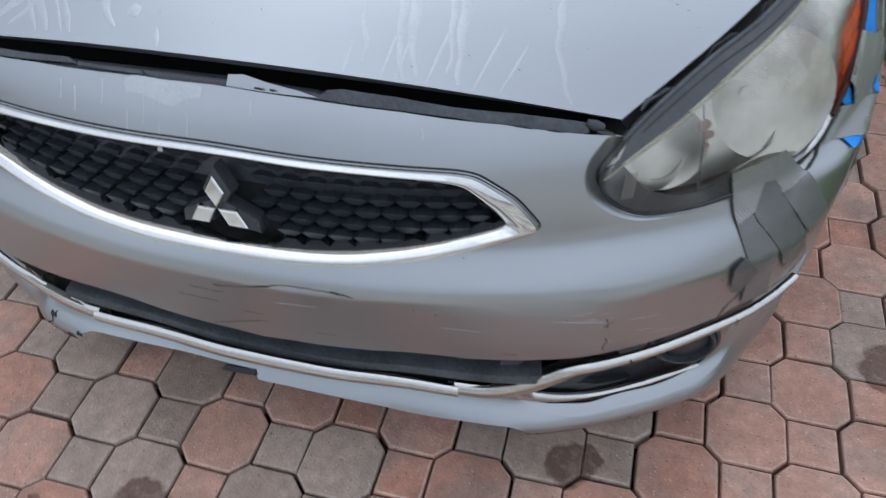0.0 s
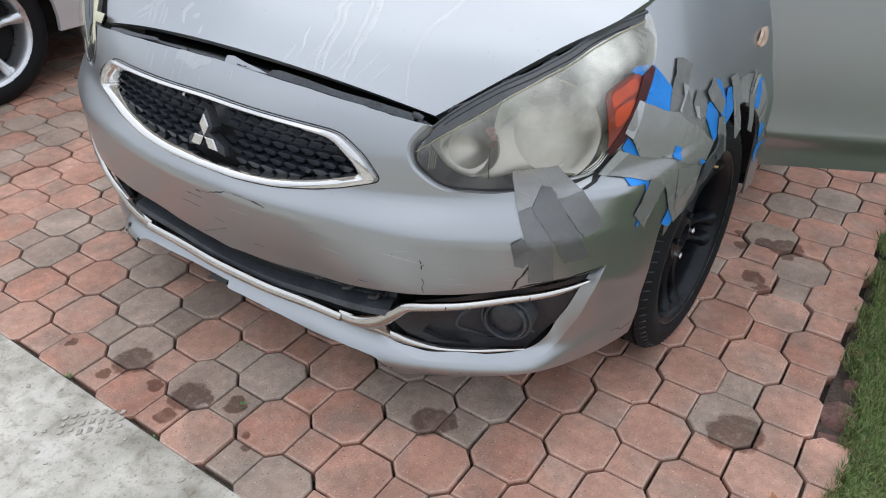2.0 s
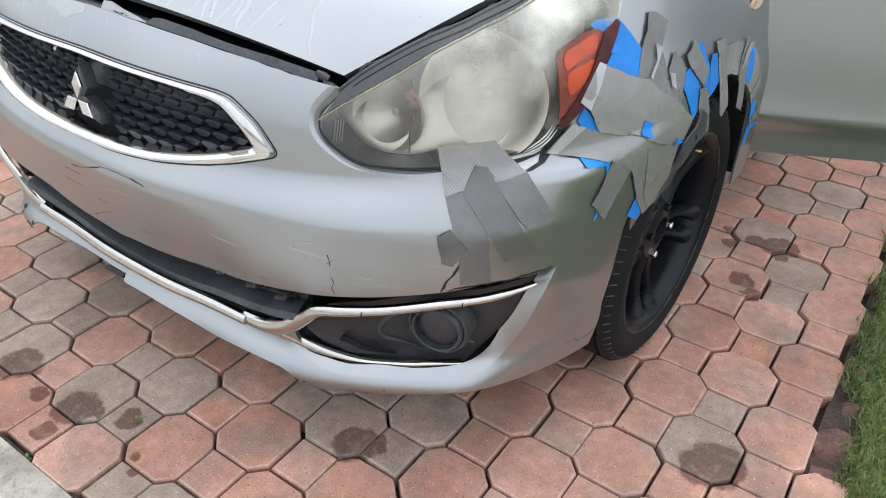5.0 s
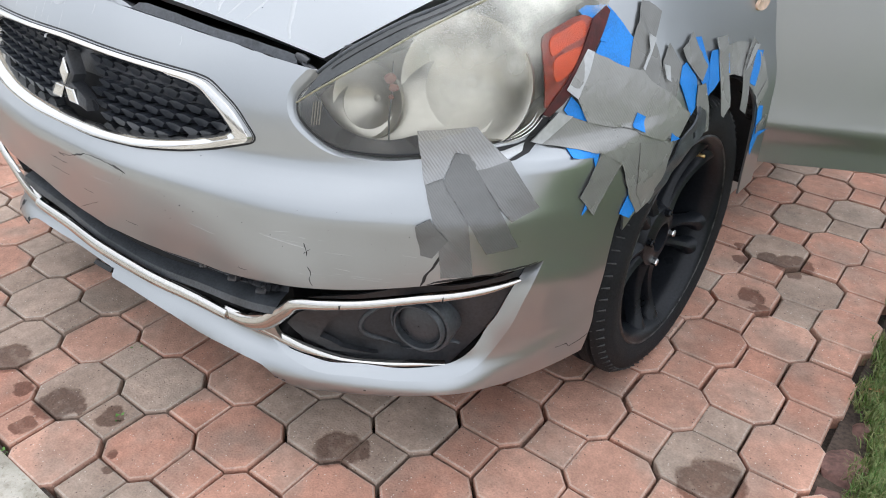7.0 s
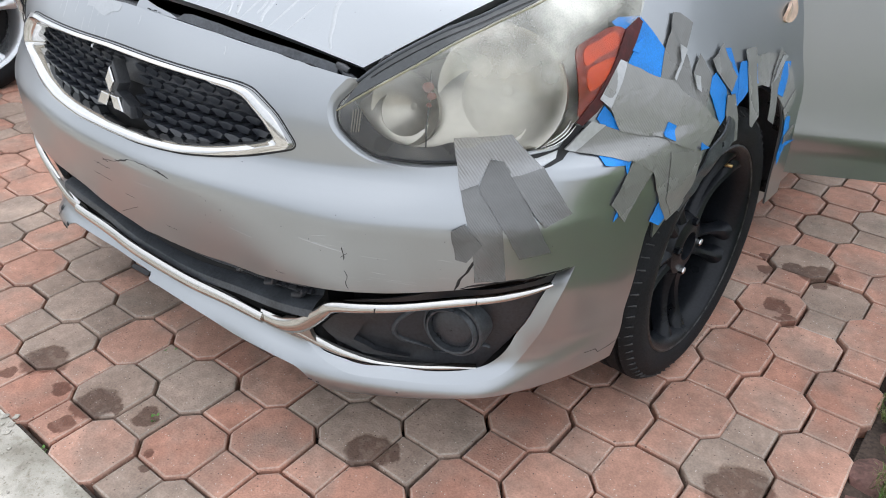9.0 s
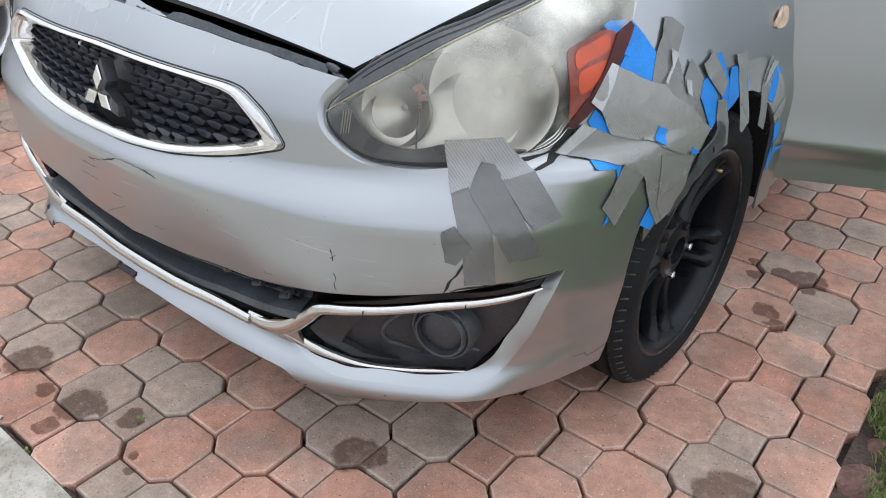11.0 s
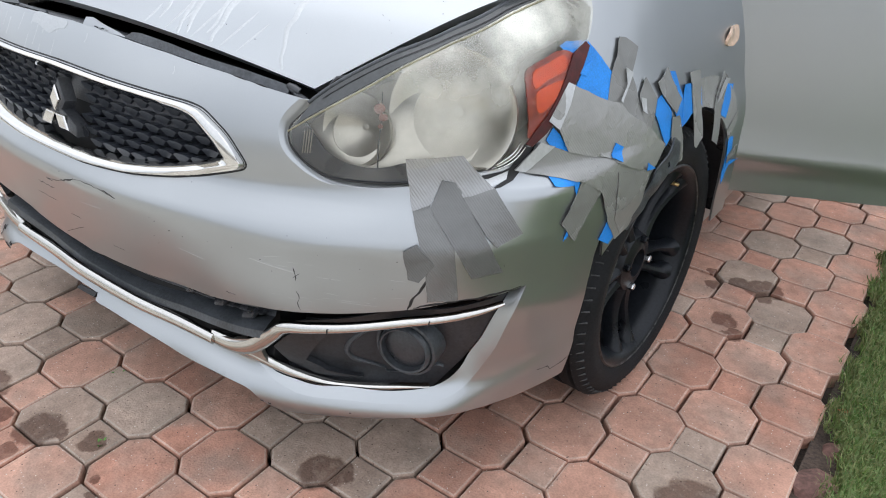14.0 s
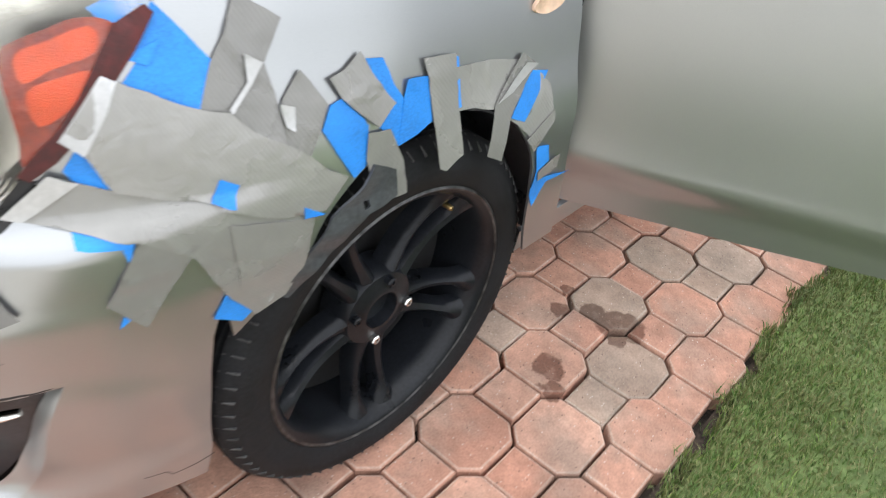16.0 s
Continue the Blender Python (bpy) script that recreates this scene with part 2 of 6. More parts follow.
# concrete pavers: worn colour, speckle, and a few wet oil-dark stains
STAINS = [(-.218, -.203, .044), (-.014, -.206, .040), (.089, -.163, .024), (-.399, -.244, .014), (-.013, -.272, .020), (.171, -.216, .012), (-.105, -.228, .020), (-.239, -.270, .016), (.196, -.236, .012),
          (.471, .040, .036), (.505, .055, .022), (.916, 1.141, .034), (.944, 1.162, .030), (.870, 1.142, .022), (.938, 1.120, .018), (.819, 1.104, .020), (.795, 1.160, .014), (.892, .955, .027), (.928, .918, .020), (1.027, .382, .046), (1.003, .355, .036),
          (.030, -.190, .014)]


def wide(t, geo):
    """The place, shifted so that pits and specks don't coincide."""
    move = t.nodes.new("ShaderNodeVectorMath")
    move.inputs[1].default_value = (3.7, 1.9, .4)
    t.links.new(geo.outputs["Position"], move.inputs[0])
    return move.outputs[0]


def paver_material(name, low, high):
    m = bpy.data.materials.new(name)
    m.use_nodes = True
    t = m.node_tree
    b = principled(m)
    geo, info = t.nodes.new("ShaderNodeNewGeometry"), t.nodes.new("ShaderNodeObjectInfo")
    one = t.nodes.new("ShaderNodeMath")
    one.operation = "ADD"
    t.links.new(geo.outputs["Random Per Island"], one.inputs[0])
    t.links.new(info.outputs["Random"], one.inputs[1])
    frac = t.nodes.new("ShaderNodeMath")
    frac.operation = "FRACT"
    t.links.new(one.outputs[0], frac.inputs[0])
    tone = t.nodes.new("ShaderNodeMixRGB")
    tone.inputs[1].default_value, tone.inputs[2].default_value = (*low, 1), (*high, 1)
    t.links.new(frac.outputs[0], tone.inputs[0])
    n = []
    for scale in (7.0, 45.0, 260.0):
        k = t.nodes.new("ShaderNodeTexNoise")
        k.inputs["Scale"].default_value, k.inputs["Detail"].default_value = scale, 6
        t.links.new(geo.outputs["Position"], k.inputs["Vector"])
        n.append(k)
    # the mix of two clays clouds each piece
    cloud_n, cloud_r, clay = t.nodes.new("ShaderNodeTexNoise"), t.nodes.new("ShaderNodeMapRange"), t.nodes.new("ShaderNodeMixRGB")
    cloud_n.inputs["Scale"].default_value, cloud_n.inputs["Detail"].default_value = 9, 3
    cloud_r.inputs["From Min"].default_value, cloud_r.inputs["From Max"].default_value, cloud_r.inputs["To Max"].default_value = .46, .66, .50
    clay.inputs[2].default_value = (.30, .245, .20, 1)
    t.links.new(geo.outputs["Position"], cloud_n.inputs["Vector"])
    t.links.new(cloud_n.outputs["Fac"], cloud_r.inputs["Value"])
    t.links.new(cloud_r.outputs[0], clay.inputs[0])
    t.links.new(tone.outputs[0], clay.inputs[1])
    last = clay.outputs[0]
    for k, lo, hi in ((n[0], .74, 1.18), (n[1], .86, 1.12), (n[2], .84, 1.14)):
        r, mul = t.nodes.new("ShaderNodeMapRange"), t.nodes.new("ShaderNodeMixRGB")
        r.inputs["From Min"].default_value, r.inputs["From Max"].default_value = .3, .7
        r.inputs["To Min"].default_value, r.inputs["To Max"].default_value = lo, hi
        mul.blend_type, mul.inputs[0].default_value = "MULTIPLY", 1
        t.links.new(k.outputs["Fac"], r.inputs["Value"])
        t.links.new(last, mul.inputs[1])
        t.links.new(r.outputs[0], mul.inputs[2])
        last = mul.outputs[0]
    # pale aggregate specks
    v, vr, vm = t.nodes.new("ShaderNodeTexVoronoi"), t.nodes.new("ShaderNodeMapRange"), t.nodes.new("ShaderNodeMixRGB")
    v.inputs["Scale"].default_value = 120
    vr.inputs["From Min"].default_value, vr.inputs["From Max"].default_value = .16, .10
    vm.inputs[2].default_value = (.64, .57, .50, 1)
    t.links.new(geo.outputs["Position"], v.inputs["Vector"])
    t.links.new(v.outputs["Distance"], vr.inputs["Value"])
    gate = t.nodes.new("ShaderNodeMath")
    gate.operation = "MULTIPLY"
    t.links.new(vr.outputs[0], gate.inputs[0])
    sep = t.nodes.new("ShaderNodeSeparateColor")
    t.links.new(v.outputs["Color"], sep.inputs[0])
    cut = t.nodes.new("ShaderNodeMath")
    cut.operation, cut.inputs[1].default_value = "GREATER_THAN", .60
    t.links.new(sep.outputs[0], cut.inputs[0])
    t.links.new(cut.outputs[0], gate.inputs[1])
    t.links.new(gate.outputs[0], vm.inputs[0])
    t.links.new(last, vm.inputs[1])
    last = vm.outputs[0]
    # dark pits
    v, vr, vm = t.nodes.new("ShaderNodeTexVoronoi"), t.nodes.new("ShaderNodeMapRange"), t.nodes.new("ShaderNodeMixRGB")
    v.inputs["Scale"].default_value = 95
    vr.inputs["From Min"].default_value, vr.inputs["From Max"].default_value = .17, .10
    vm.inputs[2].default_value = (.15, .095, .075, 1)
    t.links.new(wide(t, geo), v.inputs["Vector"])
    t.links.new(v.outputs["Distance"], vr.inputs["Value"])
    gate = t.nodes.new("ShaderNodeMath")
    gate.operation = "MULTIPLY"
    t.links.new(vr.outputs[0], gate.inputs[0])
    sep = t.nodes.new("ShaderNodeSeparateColor")
    t.links.new(v.outputs["Color"], sep.inputs[0])
    cut = t.nodes.new("ShaderNodeMath")
    cut.operation, cut.inputs[1].default_value = "GREATER_THAN", .62
    t.links.new(sep.outputs[0], cut.inputs[0])
    t.links.new(cut.outputs[0], gate.inputs[1])
    t.links.new(gate.outputs[0], vm.inputs[0])
    t.links.new(last, vm.inputs[1])
    last = vm.outputs[0]
    # stains with ragged edges
    warp = t.nodes.new("ShaderNodeTexNoise")
    warp.inputs["Scale"].default_value, warp.inputs["Detail"].default_value = 28, 5
    t.links.new(geo.outputs["Position"], warp.inputs["Vector"])
    wsub, wmul = t.nodes.new("ShaderNodeVectorMath"), t.nodes.new("ShaderNodeVectorMath")
    wsub.operation, wmul.operation = "SUBTRACT", "SCALE"
    wsub.inputs[1].default_value, wmul.inputs["Scale"].default_value = (.5, .5, .5), .040
    t.links.new(warp.outputs["Color"], wsub.inputs[0])
    t.links.new(wsub.outputs[0], wmul.inputs[0])
    wadd = t.nodes.new("ShaderNodeVectorMath")
    t.links.new(geo.outputs["Position"], wadd.inputs[0])
    t.links.new(wmul.outputs[0], wadd.inputs[1])
    wet = None
    for x, y, rad in STAINS:
        d, r = t.nodes.new("ShaderNodeVectorMath"), t.nodes.new("ShaderNodeMapRange")
        d.operation, d.inputs[1].default_value = "DISTANCE", (x, y, 0)
        r.inputs["From Min"].default_value, r.inputs["From Max"].default_value = rad * 1.2, rad * 1.02
        t.links.new(wadd.outputs[0], d.inputs[0])
        t.links.new(d.outputs["Value"], r.inputs["Value"])
        if wet is None:
            wet = r.outputs[0]
        else:
            mx = t.nodes.new("ShaderNodeMath")
            mx.operation = "MAXIMUM"
            t.links.new(wet, mx.inputs[0])
            t.links.new(r.outputs[0], mx.inputs[1])
            wet = mx.outputs[0]
    soak, sm = t.nodes.new("ShaderNodeMixRGB"), t.nodes.new("ShaderNodeMath")
    sm.operation, sm.inputs[1].default_value = "MULTIPLY", .92
    soak.blend_type, soak.inputs[2].default_value = "MULTIPLY", (.34, .27, .24, 1)
    blot, damp = t.nodes.new("ShaderNodeMapRange"), t.nodes.new("ShaderNodeMath")
    blot.inputs["From Min"].default_value, blot.inputs["From Max"].default_value, blot.inputs["To Min"].default_value = .36, .50, .66
    t.links.new(n[1].outputs["Fac"], blot.inputs["Value"])
    damp.operation = "MULTIPLY"
    t.links.new(wet, damp.inputs[0])
    t.links.new(blot.outputs[0], damp.inputs[1])
    t.links.new(damp.outputs[0], sm.inputs[0])
    t.links.new(sm.outputs[0], soak.inputs[0])
    t.links.new(last, soak.inputs[1])
    t.links.new(soak.outputs[0], b.inputs["Base Color"])
    b.inputs["Roughness"].default_value = .86
    bp = t.nodes.new("ShaderNodeBump")
    bp.inputs["Strength"].default_value, bp.inputs["Distance"].default_value = .8, .0020
    mixb = t.nodes.new("ShaderNodeMath")
    mixb.operation = "ADD"
    t.links.new(n[1].outputs["Fac"], mixb.inputs[0])
    t.links.new(n[2].outputs["Fac"], mixb.inputs[1])
    t.links.new(mixb.outputs[0], bp.inputs["Height"])
    t.links.new(bp.outputs[0], b.inputs["Normal"])
    return m


worn_red = paver_material("worn_red_edge", (.48, .305, .235), (.57, .40, .32))
worn_grey = paver_material("worn_grey_edge", (.37, .30, .245), (.46, .375, .31))
paver_red = paver_material("red_paver", (.445, .222, .155), (.525, .308, .228))
paver_grey = paver_material("grey_paver", (.350, .252, .195), (.44, .328, .260))


# ---- the shapes that the car body follows ----
def spline(xs, ys, x):
    """Smooth monotone-ish cubic through the knots, straight beyond the ends."""
    n = len(xs)
    if x <= xs[0]:
        return ys[0] + (x - xs[0]) * (ys[1] - ys[0]) / (xs[1] - xs[0])
    if x >= xs[-1]:
        return ys[-1] + (x - xs[-1]) * (ys[-1] - ys[-2]) / (xs[-1] - xs[-2])
    i = 0
    while x > xs[i + 1]:
        i += 1
    h = xs[i + 1] - xs[i]
    d = (ys[i + 1] - ys[i]) / h
    m0 = d if i == 0 else 0.5 * (d + (ys[i] - ys[i - 1]) / (xs[i] - xs[i - 1]))
    m1 = d if i == n - 2 else 0.5 * (d + (ys[i + 2] - ys[i + 1]) / (xs[i + 2] - xs[i + 1]))
    u = (x - xs[i]) / h
    return ys[i] * (1 + 2 * u) * (1 - u) ** 2 + m0 * h * u * (1 - u) ** 2 + ys[i + 1] * u * u * (3 - 2 * u) + m1 * h * u * u * (u - 1)

CX = .008
PLAN_X = [0, .10, .20, .30, .40, .475, .535, .60, .665, .722, .758, .780, .796, .808, .818, .824, .828, .830]
PLAN_Y = [-.083, -.081, -.071, -.052, -.022, .008, .038, .078, .128, .198, .268, .345, .45, .55, .70, .85, 1.0, 1.3]
PLAN_S = [0.0]
for _i in range(1, len(PLAN_X)):
    PLAN_S.append(PLAN_S[-1] + math.hypot(PLAN_X[_i] - PLAN_X[_i - 1], PLAN_Y[_i] - PLAN_Y[_i - 1]))

PROF_Z = [.09, .12, .14, .155, .165, .172, .178, .185, .195, .205, .22, .25, .30, .34, .38, .42, .46, .480, .492, .502, .512, .525, .545, .555, .58, .60, .62, .66, .70, .74, .80, .88]
PROF_C = [.090, .078, .066, .054, .046, .042, .039, .039, .044, .052, .063, .069, .050, .039, .028, .0185, .0090, .0042, .0018, .0038, .0098, .0200, .0350, .0390, .041, .0435, .048, .063, .086, .122, .20, .29]
PROF_M = [.060, .036, .022, .012, .006, .003, .001, .001, .007, .0155, .028, .022, .008, .001, -.005, -.0068, -.0066, -.0067, -.0060, -.0016, .0032, .0097, .0200, .0252, .0370, .0415, .0450, .0550, .0720, .0960, .145, .215]
PROF_S = [.036, .028, .024, .021, .019, .0175, .017, .016, .0145, .013, .0115, .0085, .0050, .0030, .0012, .0005, .0001, 0, 0, .001, .0015, .002, .003, .004, .008, .012, .017, .028, .041, .056, .082, .120]


def ease(k):
    k = min(max(k, 0), 1)
    return k * k * (3 - 2 * k)


def body(s, z):
    """The body's side: s metres round the plan from the middle of the nose, z up."""
    low, high = ease((.30 - z) / .10), ease((z - .46) / .10)
    a = abs(s)
    stretch = 1.0
    if s < 0:
        # the far half of the nose was pulled out of shape
        stretch = 1 + (.030 + .045 * ease((a - .4) / .4)) * ease(a / .2)
        a *= 1 + (.080 + .035 * low) * ease(a / .2)
    x, y = spline(PLAN_S, PLAN_X, a), spline(PLAN_S, PLAN_Y, a)
    tx, ty = spline(PLAN_S, PLAN_X, a + .01) - spline(PLAN_S, PLAN_X, max(a - .01, 0)), spline(PLAN_S, PLAN_Y, a + .01) - spline(PLAN_S, PLAN_Y, max(a - .01, 0))
    if a < .02:
        tx, ty = 1.0, ty / max(tx, 1e-6) * a / .02
    l = math.hypot(tx, ty)
    nx, ny = ty / l, -tx / l
    c, m, e = spline(PROF_Z, PROF_C, z), spline(PROF_Z, PROF_M, z), spline(PROF_Z, PROF_S, z)
    f = ease((a - .20 - .22 * high + .05 * low) / (.30 + .06 * high))
    mid = ease((z - .32) / .11) * ease((.585 - z) / .025)
    g = ease((a - .80 + .13 * low + .07 * mid) / (.30 - .15 * low - .16 * mid))
    d = c + (m - c) * f
    d = d + (e - d) * g
    # the arch swells out at its front and the flank falls in behind it
    d -= .008 * math.exp(-((a - 1.10) / .12) ** 2) * ease((z - .44) / .08) * ease((.70 - z) / .10)
    d += .014 * ease((a - 1.15) / .28) * ease((z - .50) / .10)
    if s < 0:
        d += .012 * low * ease((a - .46) / .05)
    return (CX + math.copysign(stretch, s) * (x - nx * d), y - ny * d, z)

HOOD_V = [0, .15, .3, .45, .7, 1]
HOOD_CY, HOOD_CZ = [.034, .135, .235, .365, .66, 1.1], [.7395, .800, .846, .890, .960, 1.02]
HOOD_EX, HOOD_EY, HOOD_EZ = [.454, .540, .604, .667, .712, .730], [.088, .170, .250, .345, .68, 1.1], [.687, .747, .790, .826, .89, .945]
def hood(u, v):
    """The bonnet: u from -1 to 1 across, v from 0 at the front edge to 1."""
    a = abs(u)
    cy, cz = spline(HOOD_V, HOOD_CY, v), spline(HOOD_V, HOOD_CZ, v)
    ex, ey, ez = spline(HOOD_V, HOOD_EX, v), spline(HOOD_V, HOOD_EY, v), spline(HOOD_V, HOOD_EZ, v)
    return (CX + u * ex, cy + (ey - cy) * a ** 1.8, cz + (ez - cz) * a ** 1.9)


# ---- building tools ----
from mathutils.geometry import delaunay_2d_cdt


def link_mesh(name, bm, mat, smooth=40):
    me = bpy.data.meshes.new(name)
    bm.to_mesh(me)
    bm.free()
    for p in me.polygons:
        p.use_smooth = smooth > 0
    if smooth:
        me.set_sharp_from_angle(angle=radians(smooth))
    me.materials.append(mat)
    return new(name, me)


def part(name, bm, mat, parent, label="", smooth=40):
    """Links a bmesh as one mesh object under a thing or a part."""
    ob = link_mesh(name, bm, mat, smooth)
    ob.parent = parent
    return tagged(ob, label=label)


def thing(name, label, category, at=(0, 0, 0), group=""):
    ob = new(name)
    ob.location = at
    return tagged(ob, label, category, group)


def curve(pts, n=6, closed=True):
    """A smooth line through the points."""
    out, k = [], len(pts)
    for i in range(k if closed else k - 1):
        p0, p1, p2, p3 = (pts[(i + j) % k] if closed else pts[min(max(i + j, 0), k - 1)] for j in (-1, 0, 1, 2))
        for q in range(n):
            u = q / n
            out.append(tuple(.5 * (2 * b + (c - a) * u + (2 * a - 5 * b + 4 * c - d) * u * u + (3 * b - a - 3 * c + d) * u ** 3) for a, b, c, d in zip(p0, p1, p2, p3)))
    return out if closed else out + [tuple(pts[-1])]


def inside(x, y, poly):
    hit, j = False, len(poly) - 1
    for i in range(len(poly)):
        (xi, yi), (xj, yj) = poly[i], poly[j]
        if (yi > y) != (yj > y) and x < (xj - xi) * (y - yi) / (yj - yi) + xi:
            hit = not hit
        j = i
    return hit


def normal_at(fn, u, v, e=1e-3):
    a, b = Vector(fn(u + e, v)) - Vector(fn(u - e, v)), Vector(fn(u, v + e)) - Vector(fn(u, v - e))
    return a.cross(b).normalized()


def raised(fn, off):
    """The surface fn, moved out along its normal by off, a number or a function of u and v."""
    def g(u, v):
        d = off(u, v) if callable(off) else off
        return tuple(Vector(fn(u, v)) + d * normal_at(fn, u, v))
    return g


def patch(outline, fn, step=.015, holes=(), thick=.003):
    """A sheet cut to an outline in the surface's own two coordinates, with holes and a thickness."""
    verts, edges = [], []
    for loop in (outline, *holes):
        dense = []
        for i, (a, b) in enumerate(zip(loop, (*loop[1:], loop[0]))):
            k = max(1, int(math.hypot(b[0] - a[0], b[1] - a[1]) / step))
            dense += [(a[0] + (b[0] - a[0]) * q / k, a[1] + (b[1] - a[1]) * q / k) for q in range(k)]
        first = len(verts)
        verts += dense
        edges += [(first + i, first + (i + 1) % len(dense)) for i in range(len(dense))]
    us, vs = [p[0] for p in outline], [p[1] for p in outline]
    u = min(us) + step * .5
    while u < max(us):
        v = min(vs) + step * .5
        while v < max(vs):
            if inside(u, v, outline) and not any(inside(u, v, h) for h in holes):
                verts.append((u, v))
            v += step
        u += step
    co, _, faces, *_ = delaunay_2d_cdt([Vector(p) for p in verts], edges, [], 0, 1e-5)
    bm = bmesh.new()
    top = [bm.verts.new(fn(p.x, p.y)) for p in co]
    keep = []
    for f in faces:
        x, y = sum(co[i].x for i in f) / len(f), sum(co[i].y for i in f) / len(f)
        if inside(x, y, outline) and not any(inside(x, y, h) for h in holes):
            a, b, c = (co[i] for i in f[:3])
            keep.append(tuple(f) if (b - a).cross(c - a) > 0 else tuple(reversed(f)))
    for f in keep:
        bm.faces.new([top[i] for i in f])
    if thick:
        low = [bm.verts.new(Vector(v.co) - thick * normal_at(fn, p.x, p.y)) for v, p in zip(top, co)]
        count = {}
        for f in keep:
            bm.faces.new([low[i] for i in reversed(f)])
            for i in range(len(f)):
                count[(f[i], f[(i + 1) % len(f)])] = 1
        for a, b in count:
            if (b, a) not in count:
                bm.faces.new((top[b], top[a], low[a], low[b]))
    loose = [v for v in bm.verts if not v.link_faces]
    bmesh.ops.delete(bm, geom=loose, context="VERTS")
    return bm


def ribbon(path, fn, widths, height, n=8, sink=.004, round_top=True):
    """A moulding that lies along a line on a surface: width and height with a rounded section."""
    bm = bmesh.new()
    rings = []
    for i, (u, v) in enumerate(path):
        a, b = path[max(i - 1, 0)], path[min(i + 1, len(path) - 1)]
        k = i / (len(path) - 1) * (len(widths) - 1)
        w = widths[int(k)] + (widths[min(int(k) + 1, len(widths) - 1)] - widths[int(k)]) * (k - int(k))
        p, nrm = Vector(fn(u, v)), normal_at(fn, u, v)
        along = (Vector(fn(*b)) - Vector(fn(*a))).normalized()
        side = nrm.cross(along).normalized()
        ring = []
        for q in range(n + 1):
            ang = math.pi * q / n
            ring.append(bm.verts.new(p + side * (w / 2 * math.cos(ang)) + nrm * (height * (math.sin(ang) if round_top else min(1, 2 * math.sin(ang))) - sink)))
        rings.append(ring)
    for r0, r1 in zip(rings, rings[1:]):
        for q in range(n):
            bm.faces.new((r0[q], r0[q + 1], r1[q + 1], r1[q]))
        bm.faces.new((r0[n], r0[0], r1[0], r1[n]))
    bm.faces.new(rings[0])
    bm.faces.new(list(reversed(rings[-1])))
    bmesh.ops.recalc_face_normals(bm, faces=bm.faces)
    return bm


def frame_band(outer, inner, fn):
    """A closed moulding between two outlines with the same count of points; its crest leans so that the face looks up."""
    bm = bmesh.new()
    rings = []
    for share, height in ((0, -.012), (0, .004), (.10, .010), (.46, .0125), (.56, .012), (.92, .003), (1, -.002), (1, -.030), (.5, -.032)):
        ring = []
        for o, i in zip(outer, inner):
            ring.append(bm.verts.new(Vector(fn(o[0] + (i[0] - o[0]) * share, o[1] + (i[1] - o[1]) * share)) + height * normal_at(fn, o[0], max(o[1], .60))))
        rings.append(ring)
    n = len(outer)
    for r0, r1 in zip(rings, (*rings[1:], rings[0])):
        for q in range(n):
            bm.faces.new((r0[q], r0[(q + 1) % n], r1[(q + 1) % n], r1[q]))
    bmesh.ops.recalc_face_normals(bm, faces=bm.faces)
    return bm


def lathe(profile, n=64, closed=True):
    """Turns (x, radius) rows round the x axis."""
    bm = bmesh.new()
    rings = [[bm.verts.new((x, r * math.cos(2 * math.pi * q / n), r * math.sin(2 * math.pi * q / n))) for q in range(n)] for x, r in profile]
    pairs = list(zip(rings, rings[1:])) + ([(rings[-1], rings[0])] if closed else [])
    for r0, r1 in pairs:
        for q in range(n):
            bm.faces.new((r0[q], r0[(q + 1) % n], r1[(q + 1) % n], r1[q]))
    if not closed:
        bm.faces.new(rings[0]), bm.faces.new(list(reversed(rings[-1])))
    bmesh.ops.recalc_face_normals(bm, faces=bm.faces)
    return bm


def block(x0, x1, y0, y1, z0, z1, bevel=0.0, seg=2):
    bm = bmesh.new()
    bmesh.ops.create_cube(bm, size=1, matrix=Matrix.Translation(((x0 + x1) / 2, (y0 + y1) / 2, (z0 + z1) / 2)) @ Matrix.Diagonal((x1 - x0, y1 - y0, z1 - z0, 1)))
    if bevel:
        bmesh.ops.bevel(bm, geom=list(bm.edges), offset=bevel, segments=seg, affect="EDGES", profile=.5)
    return bm


def prism(poly, z0, z1, bevel, edge=0):
    """An upright block over a polygon, with a worn, rounded top edge."""
    bm = bmesh.new()
    cx, cy = sum(p[0] for p in poly) / len(poly), sum(p[1] for p in poly) / len(poly)
    rings = []
    for inset, z in ((0, z0), (0, z1 - bevel), (bevel * .35, z1 - bevel * .3), (bevel, z1)):
        ring = []
        for i, (x, y) in enumerate(poly):
            (xa, ya), (xb, yb) = poly[i - 1], poly[(i + 1) % len(poly)]
            d1, d2 = Vector((x - xa, y - ya)).normalized(), Vector((xb - x, yb - y)).normalized()
            n1, n2 = Vector((-d1.y, d1.x)), Vector((-d2.y, d2.x))
            m = (n1 + n2) / max(1 + n1.dot(n2), .3)
            ring.append(bm.verts.new((x + m.x * inset, y + m.y * inset, z)))
        rings.append(ring)
    k = len(poly)
    for level, (r0, r1) in enumerate(zip(rings, rings[1:])):
        for q in range(k):
            bm.faces.new((r0[q], r0[(q + 1) % k], r1[(q + 1) % k], r1[q])).material_index = edge if level == 2 else 0
    bm.faces.new(rings[-1])
    return bm


